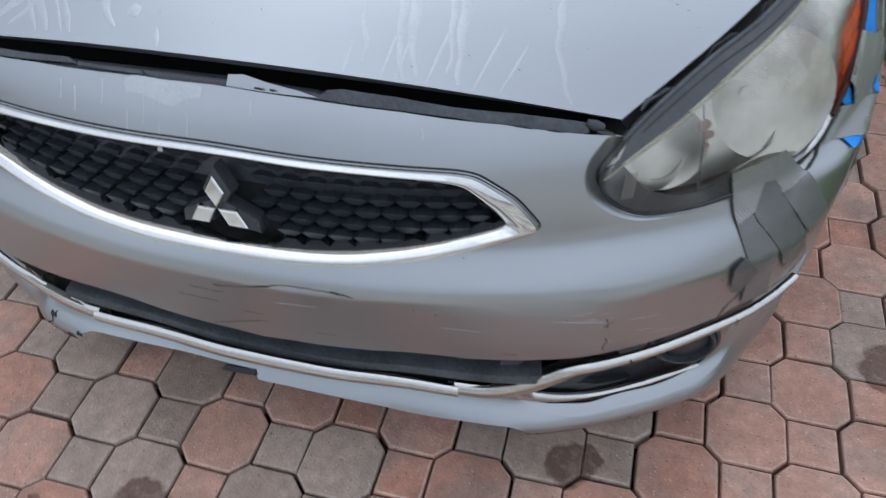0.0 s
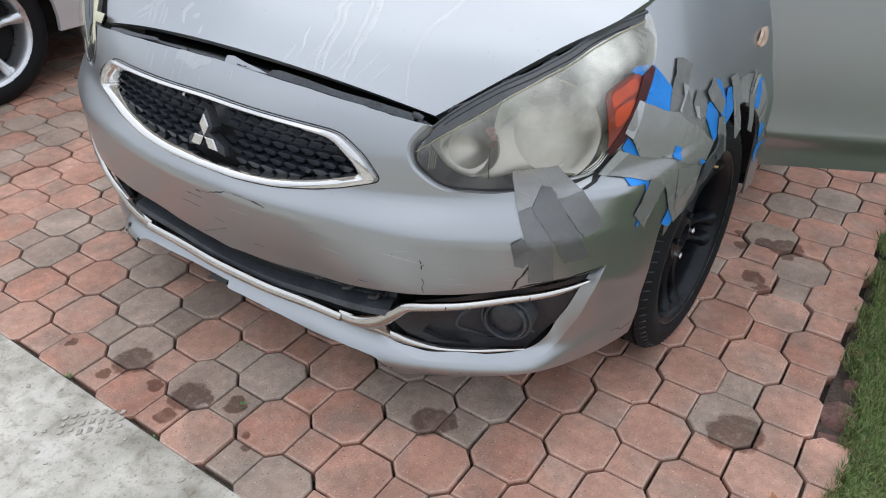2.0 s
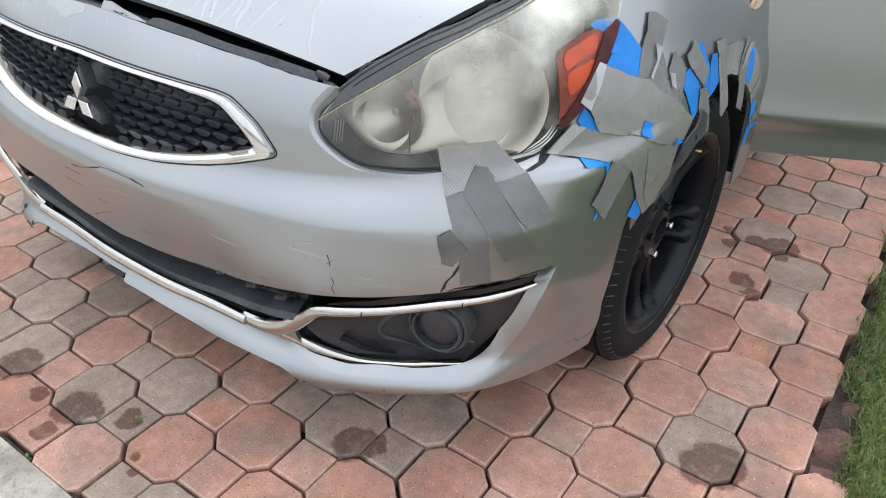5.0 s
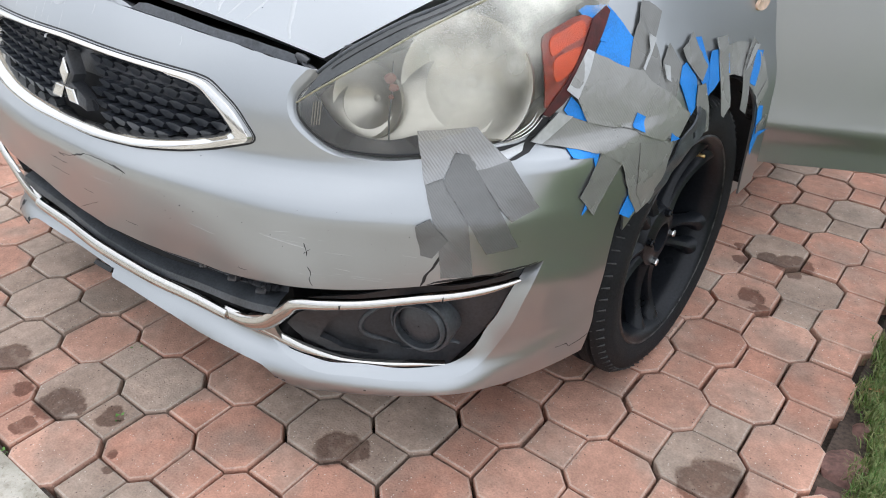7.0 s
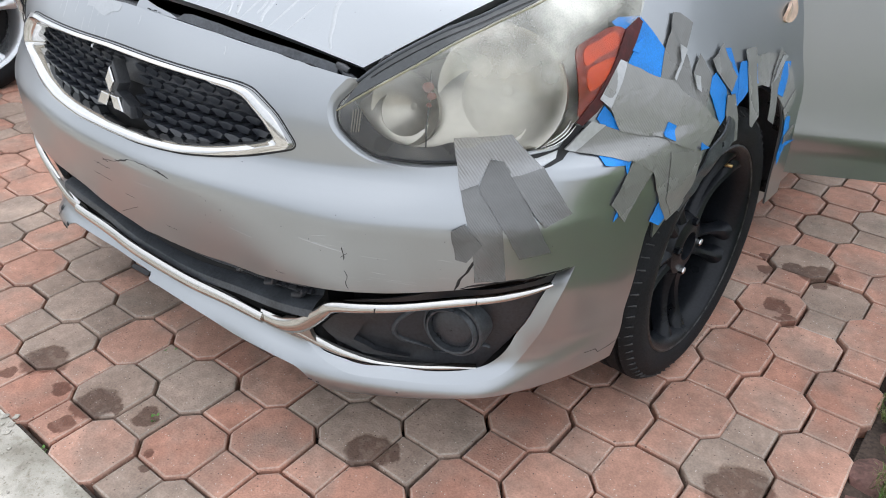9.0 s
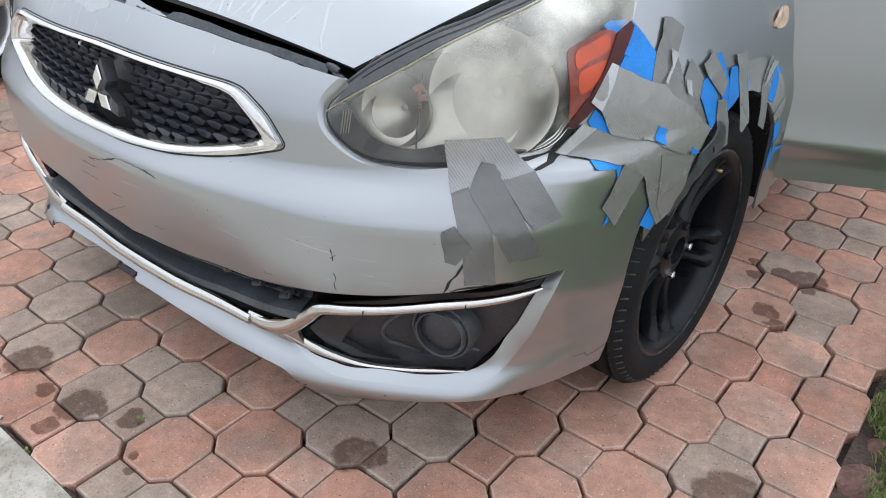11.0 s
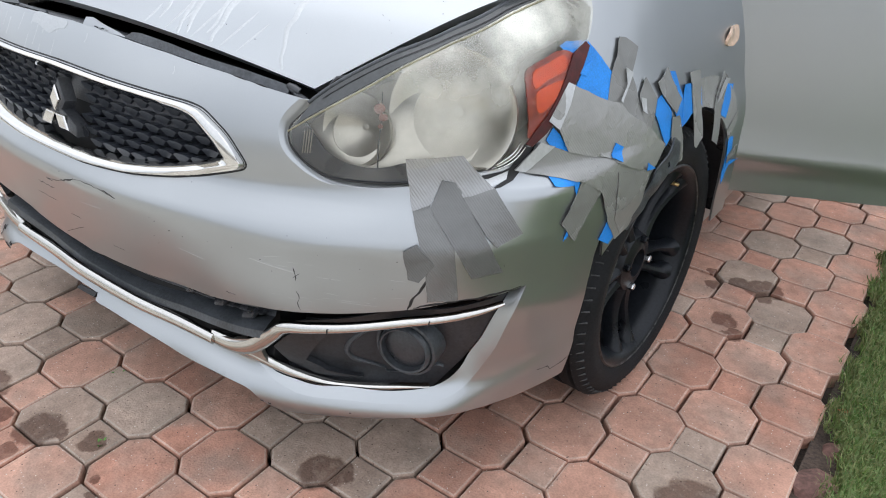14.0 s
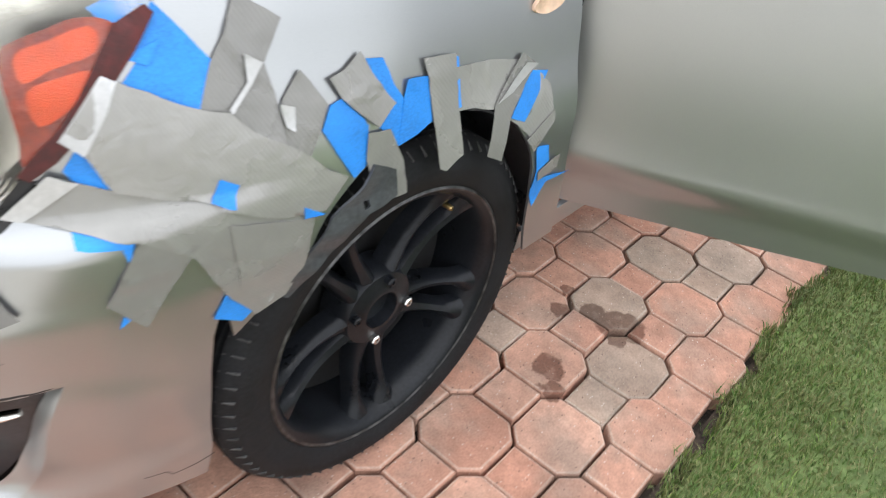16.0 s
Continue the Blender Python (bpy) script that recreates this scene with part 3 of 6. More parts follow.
def joined(*bms):
    out = bmesh.new()
    for b in bms:
        me = bpy.data.meshes.new("scratch")
        b.to_mesh(me)
        b.free()
        out.from_mesh(me)
        bpy.data.meshes.remove(me)
    return out


def mirror(pts):
    """The same outline on the other side of the car."""
    return [(-u, v) for u, v in reversed(pts)]


def both(half):
    """A line from the middle outwards, made to run from one side to the other."""
    return [(-u, v) for u, v in reversed(half) if u > 1e-6] + list(half)


def on_body(pts):
    """The outline, turned so that its face looks out."""
    return list(reversed(pts)) if sum((b[0] - a[0]) * (b[1] + a[1]) for a, b in zip(pts, (*pts[1:], pts[0]))) > 0 else pts


# ---- ground: one sheet, concrete slab, lawn ----
PITCH, OX, OY = .1125, -.023, .065
EDGE_Y, EDGE_X = -.328, 1.158

ground = tagged(link_mesh("ground", block(-400, 400, -400, 400, -.30, -.035), sand, 0), "brown earth and sand under the paving", "ground", kind="structure")

slab_bm = bmesh.new()
for gx in range(41):
    for gy in range(13):
        slab_bm.verts.new((-10 + gx * .5, EDGE_Y - .0005 - gy * 1.0, .002 + .002 * noise.noise((gx * .7, gy * .7, 3))))
slab_bm.verts.ensure_lookup_table()
for gx in range(40):
    for gy in range(12):
        a = gx * 13 + gy
        slab_bm.faces.new([slab_bm.verts[i] for i in (a, a + 1, a + 14, a + 13)])
rim_edges = [e for e in slab_bm.edges if e.is_boundary]
drop = bmesh.ops.extrude_edge_only(slab_bm, edges=rim_edges)["geom"]
for v in drop:
    if isinstance(v, bmesh.types.BMVert):
        v.co.z = -.06
bmesh.ops.recalc_face_normals(slab_bm, faces=slab_bm.faces)
slab = tagged(link_mesh("concrete_slab", slab_bm, concrete, 30), "pale grey dirty concrete slab beside the paving", "slab", kind="structure")

TURF_Y, TURF_X = [-.45, .40, .60, .70, .78, .97, 1.33, 1.50, 1.72, 2.40], [1.240, 1.225, 1.212, 1.195, 1.165, 1.178, 1.156, 1.148, 1.168, 1.168]
lawn_bm = bmesh.new()
NX, NY = 60, 70
for gx in range(NX + 1):
    for gy in range(NY + 1):
        y = EDGE_Y - .02 + gy * 8 / NY
        x = float(np.interp(y, TURF_Y, TURF_X)) + .012 + gx * gx / NX / NX * 6.0
        edge = .012 * noise.noise((y * 5, 1.7, 0)) + .008 * noise.noise((y * 22, 5.0, 0)) if gx == 0 else 0
        lawn_bm.verts.new((x + edge, y, (-.030 if gx == 0 else .004) + .008 * noise.noise((x * 6, y * 6, 0))))
lawn_bm.verts.ensure_lookup_table()
for gx in range(NX):
    for gy in range(NY):
        a = gx * (NY + 1) + gy
        lawn_bm.faces.new([lawn_bm.verts[i] for i in (a, a + NY + 1, a + NY + 2, a + 1)])
tagged(link_mesh("side_path", block(7.2, 14, -12, 14, -.10, .0), concrete, 0), "pale concrete beyond the lawn", "path", kind="structure")
lawn = tagged(link_mesh("lawn", lawn_bm, verge, 60), "short dense green lawn beside the paving", "lawn", kind="structure")


def grass_material():
    m = material("grass_blade", (.118, .238, .036), .55, 0, .3, 90, 9)
    t = m.node_tree
    geo = t.nodes.new("ShaderNodeNewGeometry")
    r = t.nodes.new("ShaderNodeValToRGB")
    r.color_ramp.elements[0].color, r.color_ramp.elements[1].color = (.062, .150, .020, 1), (.195, .320, .062, 1)
    e = r.color_ramp.elements.new(.93)
    e.color = (.24, .23, .10, 1)
    t.links.new(geo.outputs["Random Per Island"], r.inputs[0])
    t.links.new(r.outputs[0], principled(m).inputs["Base Color"])
    return m


def grass_mesh(count, x0, x1, y0, y1, seed):
    rng = np.random.default_rng(seed)
    x = x0 + (x1 - x0) * rng.random(count) ** 1.25
    y = y0 + (y1 - y0) * rng.random(count)
    # the turf's own ragged edge along the paving
    edge = np.interp(y, TURF_Y, TURF_X)
    edge = edge + .010 * np.sin(y * 31 + 1) + .006 * np.sin(y * 77) + .008 * rng.standard_normal(count)
    x = edge + (x - x0)
    h, w = rng.uniform(.014, .034, count), rng.uniform(.0016, .0030, count)
    a, lean, turn = rng.uniform(0, 6.283, count), rng.uniform(.1, .95, count), rng.uniform(0, 6.283, count)
    dx, dy = np.cos(a) * w / 2, np.sin(a) * w / 2
    lx, ly = np.cos(turn) * lean * h, np.sin(turn) * lean * h
    z = np.full(count, -.004)
    co = np.stack([np.stack([x - dx, y - dy, z], 1), np.stack([x + dx, y + dy, z], 1), np.stack([x + dx * .8 + lx * .4, y + dy * .8 + ly * .4, z + h * .62], 1),
                   np.stack([x - dx * .8 + lx * .4, y - dy * .8 + ly * .4, z + h * .62], 1), np.stack([x + lx, y + ly, z + h * (1.1 - .45 * lean)], 1)], 1).reshape(-1, 3)
    base = np.arange(count)[:, None] * 5
    me = bpy.data.meshes.new("grass_blades")
    faces = np.concatenate([base + [0, 1, 2, 3]], 1).tolist() + np.concatenate([base + [3, 2, 4]], 1).tolist()
    me.from_pydata(co.tolist(), [], faces)
    me.materials.append(grass_material())
    return new("grass_blades", me)


tagged(grass_mesh(150000, 1.150, 2.35, -.45, 2.40, 4), "short green grass blades with a few dry ones", "grass", kind="stuff")

# unseen ring, added to give the car paint a horizon to mirror
ring = bmesh.new()
cols = []
for k in range(97):
    a = 2 * math.pi * k / 96
    tall = 1.3 + .5 * noise.noise((math.cos(a) * 2.5, math.sin(a) * 2.5, 0))
    r_far = 13 + 1.5 * noise.noise((math.cos(a) * 4, math.sin(a) * 4, 4))
    cols.append([ring.verts.new((r_far * math.cos(a), r_far * math.sin(a), z)) for z in (-.2, tall * .5, tall)])
for c0, c1 in zip(cols, cols[1:]):
    for q in range(2):
        ring.faces.new((c0[q], c0[q + 1], c1[q + 1], c1[q]))
tagged(link_mesh("backdrop", ring, material("reflection_ring", (.50, .49, .46), .9, 0, .4, 3, .6), 60), "unseen pale ring added for the paint to mirror", "backdrop", kind="structure")


# ---- the silver hatchback ----
car = thing("hatchback_car", "dented silver hatchback with taped front corner and open door", "car")
AX, AZ, ARCH_S, ARCH_Z, ARCH_R = .625, .268, 1.240, .280, .297

def arch(a0, a1, n, r=ARCH_R):
    return [(ARCH_S + r * math.cos(radians(a0 + (a1 - a0) * i / n)), ARCH_Z + r * math.sin(radians(a0 + (a1 - a0) * i / n))) for i in range(n + 1)]


# outlines in the body's own coordinates, from the nose outwards
LAMP_LOW = [(.508, .671), (.479, .646), (.472, .630), (.479, .612), (.504, .591), (.529, .579), (.558, .575), (.605, .574), (.650, .577), (.701, .582), (.756, .589), (.799, .593), (.822, .603)]
LAMP_SIDE = [(.844, .622), (.869, .635), (.896, .657), (.924, .685), (.956, .716), (.986, .749), (1.006, .782), (1.004, .820)]
LAMP_TOP = [(.921, .807), (.850, .792), (.785, .777), (.728, .764), (.670, .749), (.627, .735), (.587, .719), (.547, .700), (.522, .685)]
SKIN_LOW = [(0, .319), (.049, .325), (.173, .331), (.320, .344), (.409, .361), (.500, .372), (.552, .378), (.651, .393), (.724, .409), (.786, .410), (.827, .418)]
FOG_EDGE = [(0.827, 0.418), (0.809, 0.389), (0.791, 0.352), (0.77, 0.296), (0.74, 0.245), (0.696, 0.221), (0.624, 0.213), (0.551, 0.214), (0.498, 0.211), (0.46, 0.214), (0.423, 0.218), (0.386, 0.228), (0.329, 0.228), (0.24, 0.221), (0.133, 0.221), (0, 0.226)]
LIP = [(.952, .184), (.889, .185), (.840, .181), (.790, .177), (.700, .179), (.650, .176), (.600, .170), (.550, .164), (.500, .156), (.460, .146), (.436, .140), (.421, .145), (.409, .158), (.397, .178), (.380, .187), (.350, .189), (.300, .189), (.250, .187), (.200, .187), (.100, .193), (0, .195)]
REAR = [(.833, .606), (.902, .597), (.955, .576), (.988, .525), (.989, .472), (.973, .423), (.966, .368), (.962, .303), (.960, .235)]
TOP = [(0, .716), (.119, .713), (.239, .706), (.360, .694), (.439, .682)]

def widened(edge, width):
    """The line moved outwards from the opening by a width that may change along it."""
    out = []
    for i, (u, v) in enumerate(edge):
        a, b = edge[max(i - 1, 0)], edge[min(i + 1, len(edge) - 1)]
        l = math.dist(a, b)
        w = width(i / (len(edge) - 1), u, v)
        out.append((u - (b[1] - a[1]) / l * w, v + (b[0] - a[0]) / l * w))
    return out


LAMP_LINE = curve(LAMP_LOW, 4, False)
LAMP_OUT = widened(LAMP_LINE, lambda k, u, v: -min(.003 + .45 * k, .019 - .024 * max(k - .10, 0)) if k < .70 else 0)
# the far half of the lip hangs higher and ends in a torn corner
LIP_FAR = [(0, .195), (-.036, .195), (-.042, .206), (-.10, .207), (-.20, .204), (-.285, .203), (-.318, .199), (-.343, .182), (-.362, .167), (-.385, .160), (-.410, .160), (-.428, .166), (-.46, .170), (-.52, .172), (-.60, .174), (-.70, .179), (-.79, .177), (-.889, .185), (-.952, .184)]
half = TOP + LAMP_OUT + REAR + curve(LIP, 3, False)
outline_bumper = half[:-1] + curve(LIP_FAR, 3, False) + mirror((TOP + LAMP_OUT + REAR)[1:])
G_OUT = [(0, .659), (.069, .658), (.205, .654), (.299, .650), (.328, .645), (.373, .617), (.402, .580), (.396, .570), (.330, .552), (.276, .542), (.195, .532), (.126, .528), (.078, .526), (0, .526)]
G_IN = [(0, .647), (.062, .646), (.194, .642), (.282, .637), (.311, .630), (.345, .603), (.362, .583), (.354, .578), (.290, .561), (.240, .552), (.172, .544), (.114, .541), (.064, .540), (0, .539)]


def ring_of(half_pts):
    right = []
    for a, b in zip(half_pts, half_pts[1:]):
        right += [(a[0] + (b[0] - a[0]) * q / 6, a[1] + (b[1] - a[1]) * q / 6) for q in range(6)]
    right.append(half_pts[-1])
    for _ in range(3):
        right = [right[0]] + [((a[0] + 2 * b[0] + c[0]) / 4, (a[1] + 2 * b[1] + c[1]) / 4) for a, b, c in zip(right, right[1:], right[2:])] + [right[-1]]
    return right + [(-u, v) for u, v in reversed(right[1:-1])]


def bevel_strip(outer, inner, deep_of, rows=5):
    """A turned-in edge between two lines on the body, sinking towards the inner one."""
    bm = bmesh.new()
    grid = []
    for o, i in zip(outer, inner):
        grid.append([bm.verts.new(raised(body, -deep_of(*i) * (k / rows) ** 1.15)(o[0] + (i[0] - o[0]) * k / rows, o[1] + (i[1] - o[1]) * k / rows)) for k in range(rows + 1)])
    for g0, g1 in zip(grid, grid[1:]):
        for k in range(rows):
            bm.faces.new((g0[k], g0[k + 1], g1[k + 1], g1[k]))
    return bm


grille_out, grille_in = ring_of(G_OUT), ring_of(G_IN)
grille_cut = [(u * .992, .587 + (v - .587) * .93) for u, v in grille_out]
FOG_LINE = curve(FOG_EDGE, 4, False)
FOG_OUT = widened(FOG_LINE, lambda k, u, v: (.005 + .022 * min(1, k * 3.2) * (1 - .6 * min(max((.24 - v) / .03, 0), 1))) * min(max((u - .37) / .10, 0), 1))
intake_half = SKIN_LOW[:-1] + FOG_OUT
intake = intake_half[:-1] + [FOG_EDGE[-1]] + mirror(intake_half[1:-1])
intake = [p for i, p in enumerate(intake) if math.dist(p, intake[i - 1]) > 1e-4]


bumper = part("bumper", patch(outline_bumper, body, .009, [grille_cut, intake], .004), silver, car, "scratched silver bumper cover, cracked at the corner")

for side in (1, -1):
    fog_in = [p for p in zip(FOG_LINE, FOG_OUT) if p[0][0] > .36]
    strip_bm = bevel_strip([(side * o[0], o[1]) for _, o in fog_in], [(side * q[0], q[1]) for q, _ in fog_in], lambda u, v: .001 + .020 * min(max((v - .222) / .05, 0), 1))
    bmesh.ops.recalc_face_normals(strip_bm, faces=strip_bm.faces)
    part("fog_bevel", strip_bm, silver, bumper)

for side in (1, -1):
    pairs = [(o, q) for o, q in zip(LAMP_OUT, LAMP_LINE) if math.dist(o, q) > 1e-6]
    rim_bm = bevel_strip([(side * o[0], o[1]) for o, _ in pairs], [(side * q[0], q[1]) for _, q in pairs], lambda u, v: .011)
    bmesh.ops.recalc_face_normals(rim_bm, faces=rim_bm.faces)
    part("lamp_bevel", rim_bm, silver, bumper)

# grille: surround, back, cells, emblem
gap_line = [(u * 1.006, .590 + (v - .590) * 1.035) for u, v in grille_out]
part("surround_gap", ribbon(gap_line + gap_line[:2], body, [.0034], .0012, 4, .0006), crack_mat, bumper, "dark gap round the grille surround")
part("chrome_surround", frame_band(grille_out, grille_in, body), chrome, bumper, "bright chrome grille surround")


def grille_plane(u, v):
    """The upright back of the grille, leaning back as it rises."""
    x, y, _ = body(u, .585)
    return (x, y + .042 + .42 * (v - .585), v)


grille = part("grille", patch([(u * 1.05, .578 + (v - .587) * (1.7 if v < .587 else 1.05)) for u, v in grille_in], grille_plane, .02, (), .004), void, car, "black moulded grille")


def cell_mesh():
    """One moulded grille cell: a hollow-backed chevron plate with bevelled faces."""
    bm = bmesh.new()
    w, h, d = .0168, .0079, .022
    rim = [bm.verts.new(p) for p in ((-w, 0, h * .35), (-w * .45, 0, h), (w * .45, 0, h), (w, 0, h * .35), (w * .62, 0, -h), (-w * .62, 0, -h))]
    top = [bm.verts.new(p) for p in ((-w * .92, -d * .80, h * .30), (-w * .45, -d, h * .80), (w * .45, -d, h * .80), (w * .92, -d * .80, h * .30), (w * .40, -d * .62, -h * .80), (-w * .40, -d * .62, -h * .80))]
    for q in range(6):
        bm.faces.new((rim[q], rim[(q + 1) % 6], top[(q + 1) % 6], top[q]))
    bm.faces.new(top)
    bmesh.ops.recalc_face_normals(bm, faces=bm.faces)
    return bm


cell_me = None
back = raised(grille_plane, .001)
for row in range(1, 9):
    for col in range(-11, 12):
        u, v = (col + (row % 2) * .5) * .0335, .523 + row * .0150 + .004
        ok = inside(u * 1.035, max(v + .010, .552), grille_in)
        if not ok or abs(u) < .016 + (.640 - v) * .42:
            continue
        if cell_me is None:
            cell_ob = part("grille_cell", cell_mesh(), grille_plastic, grille, "", 20)
            cell_me = cell_ob.data
        else:
            cell_ob = new("grille_cell", cell_me)
            cell_ob.parent = grille
        p, n_ = Vector(back(u, v)), normal_at(grille_plane, u, v)
        n_.z *= .4
        cell_ob.matrix_local = Matrix.Translation(p) @ Vector(n_).to_track_quat("-Y", "Z").to_matrix().to_4x4() @ Matrix.Rotation(radians(-6), 4, "X")


def rhomb(angle, a, z0, z1, bevel):
    pts = [(0, .0012), (a / 2, a * .866), (0, a * 1.732), (-a / 2, a * .866)]
    c, s_ = math.cos(radians(angle)), math.sin(radians(angle))
    return prism([(x * c - y * s_, x * s_ + y * c) for x, y in pts], z0, z1, bevel)


badge_at = Matrix.Translation(Vector(body(0, .583)) + Vector((.003, -.004, 0))) @ Matrix.Rotation(radians(78), 4, "X")
plate_bm = joined(*(prism([(0, -.010), (.019, .021), (0, .055), (-.019, .021)] if k == 0 else [(math.copysign(1, k) * x, y) for x, y in ([(0, .012), (.050, -.012), (.052, -.030), (.010, -.022)][::(1 if k < 0 else -1)])], -.024, -.003, .002) for k in (0, 1, -1)))
badge_plate = part("badge_plate", plate_bm, black_plastic, grille, "", 30)
badge_plate.matrix_local = badge_at
badge = joined(*(rhomb(a, .0255, -.004, .004, .0022) for a in (0, 120, 240)))
badge_ob = part("badge", badge, chrome, grille, "three bright metal rhombs", 20)
badge_ob.matrix_local = badge_at

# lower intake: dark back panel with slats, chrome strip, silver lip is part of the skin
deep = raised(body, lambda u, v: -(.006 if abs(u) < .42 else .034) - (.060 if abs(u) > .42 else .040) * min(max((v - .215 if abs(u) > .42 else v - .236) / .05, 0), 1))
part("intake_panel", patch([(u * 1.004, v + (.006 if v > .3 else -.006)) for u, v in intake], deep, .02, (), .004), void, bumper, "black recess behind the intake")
ledge_bm = bmesh.new()
ledge_rows = []
for q in range(-36, 45):
    u = q * .0095
    base, nrm = Vector(body(u, .256 + .30 * u * u)), normal_at(body, u, .40)
    nrm.z = 0
    ledge_rows.append([ledge_bm.verts.new(base - nrm * d + Vector((0, 0, z))) for d, z in ((-.004, -.012), (.000, .000), (.014, .005), (.034, .007), (.042, .020), (.050, .024))])
for r0, r1 in zip(ledge_rows, ledge_rows[1:]):
    for q in range(5):
        ledge_bm.faces.new((r0[q], r1[q], r1[q + 1], r0[q + 1]))
bmesh.ops.recalc_face_normals(ledge_bm, faces=ledge_bm.faces)
part("intake_ledge", ledge_bm, grey_plastic, bumper, "dark satin plastic ledge behind the chrome strip")
shelf_path = [(u, .306 + .25 * u * u) for u in [(-40 + i) * .01 for i in range(81)]]
part("intake_lip", ribbon(shelf_path, raised(body, -.022), [.030], .014, 6, .006), grey_plastic, bumper, "grey plastic ledge in the intake")
for k, z in enumerate((.276, .292)):
    part("intake_slat", ribbon([(u * .01, z + .25 * (u * .01) ** 2) for u in range(-40, 41, 2)], raised(body, -.030), [.008], .010, 5, .003), black_plastic, bumper)
for u0 in (.225, .295, .36):
    part("intake_hook", ribbon([(u0, .300), (u0 + .022, .310), (u0 + .030, .324)], raised(body, -.020), [.012, .008], .010, 5, .004), black_plastic, bumper)

def trim_base(u, v):
    """An even surface across the hollow of the lower intake, on which the chrome trims lie."""
    if v > .30:
        return body(u, v)
    a, b, k = Vector(body(u, .222)), Vector(body(u, .30)), (v - .222) / .078
    return tuple(a + (b - a) * k)


def leaning(path, off, k):
    """The trims' ground, leaning back across a line that runs along it."""
    us, vs = [p[0] for p in path], [p[1] for p in path]

    def at(u, v):
        a = abs(u)
        i = max(j for j in range(len(us) - 1) if us[j] <= a or j == 0)
        mid = vs[i] + (vs[i + 1] - vs[i]) * min(max((a - us[i]) / (us[i + 1] - us[i]), 0), 1)
        return off - k * (v - mid)
    return raised(trim_base, at)


centre_strip = [(u * .01, .2430 + .003 * (abs(u) * .01 / .3) ** 2) for u in range(-30, 31)]
part("chrome_strip", ribbon(centre_strip, leaning([p for p in centre_strip if p[0] >= 0], .009, .55), [.021, .024, .025, .024, .021], .008, 10, .004), trim_chrome, bumper, "worn chrome strip over the lower lip")
under = [(u, v - .021) for u, v in centre_strip]
part("strip_base", ribbon(under, raised(trim_base, -.004), [.016], .006, 5, .004), grey_plastic, bumper)

for side in (1, -1):
    def s_(pts):
        return [(side * u, v) for u, v in pts]
    wing = curve([(.293, .244), (.343, .247), (.388, .267), (.430, .304), (.459, .332), (.506, .342), (.563, .352), (.652, .371), (.739, .384), (.792, .395)], 5, False)
    part("upper_fog_trim", ribbon(s_(wing), leaning(wing, .002, .25), [.028, .031, .030, .024, .021, .019, .017, .016, .014, .006], .010, 10, .003), trim_chrome, bumper, "worn chrome trim over the fog lamp")
    foot = curve([(.342, .240), (.385, .239), (.420, .230), (.457, .219), (.512, .207), (.577, .209), (.639, .216), (.688, .221)], 5, False)
    part("lower_fog_trim", ribbon(s_(foot), leaning(foot, -.002, .25), [.020, .024, .021, .017, .015, .013, .010, .004], .009, 10, .003), trim_chrome, bumper, "worn chrome trim below the fog lamp")
    fork = [(.279, .227), (.341, .230), (.400, .229), (.416, .233), (.407, .249), (.405, .261), (.426, .292), (.444, .319), (.432, .316), (.390, .282), (.343, .261), (.281, .249)]
    part("trim_fork", patch(s_(fork) if side > 0 else list(reversed(s_(fork))), raised(trim_base, .003), .008, (), .008), satin_metal, bumper, "brushed metal fork between the fog trims")
    for s0, w0 in ((.532, .020), (.682, .017)):
        z0 = .3470 if s0 < .6 else .3755
        part("trim_joint", ribbon(s_([(s0, z0 - .005), (s0 + .001, z0 + .006)]), raised(body, .0100), [.0016], .0006, 4, .0002), crack_mat, bumper)
    seat = curve([(.418, .271), (.454, .314), (.484, .331), (.563, .348), (.650, .366), (.737, .379), (.795, .391), (.820, .409), (.791, .349), (.770, .294), (.739, .241), (.696, .218), (.624, .211), (.551, .206), (.499, .206), (.439, .221)], 3)

    def dish(u, v):
        r = math.hypot((abs(u) - .648) / 1.0, v - .290)
        edge = min(max((.12 - r) / .12, 0), 1)
        return -.023 - .024 * edge * edge * (3 - 2 * edge)
    insert = part("fog_insert", patch(s_(seat) if side > 0 else list(reversed(s_(seat))), raised(body, dish), .010, (), .003), insert_mat, bumper, "dark grey plastic fog lamp insert")
    wedge = [(.418, .262), (.452, .300), (.480, .318), (.530, .326), (.500, .286), (.478, .246), (.512, .228), (.575, .224), (.490, .222), (.446, .234)]
    part("insert_wedge", patch(on_body(s_(wedge)), raised(body, lambda u, v: dish(u, v) + .012), .008, (), .010), insert_mat, insert, "raised grey plastic wedge beside the fog lamp")
    for rib, w0 in (([(.602, .330), (.575, .312), (.555, .288), (.550, .262), (.572, .242), (.612, .228)], .010), ([(.612, .226), (.650, .226), (.700, .236), (.716, .236)], .006)):
        part("insert_rib", ribbon(s_(curve(rib, 4, False)), raised(body, dish), [.003, w0, w0, .003], .007, 6, .002), grey_plastic, insert)
    c, nrm = Vector(body(side * .648, .290)), normal_at(body, side * .648, .290)
    aim = (Vector((0, -1, 0)) * .75 + Vector((nrm.x, nrm.y, 0)) * .5).normalized()
    face = Matrix.Translation(c - nrm * .022) @ aim.to_track_quat("X", "Z").to_matrix().to_4x4()
    lamp = part("fog_lamp", lathe([(-.04, .052), (-.002, .052), (.004, .050), (.005, .046), (.002, .044), (.010, .0425), (.013, .040), (.012, .0375), (.002, .036), (-.012, .0355), (-.04, .0355)], 48), grey_plastic, bumper, "round black fog lamp bezel")
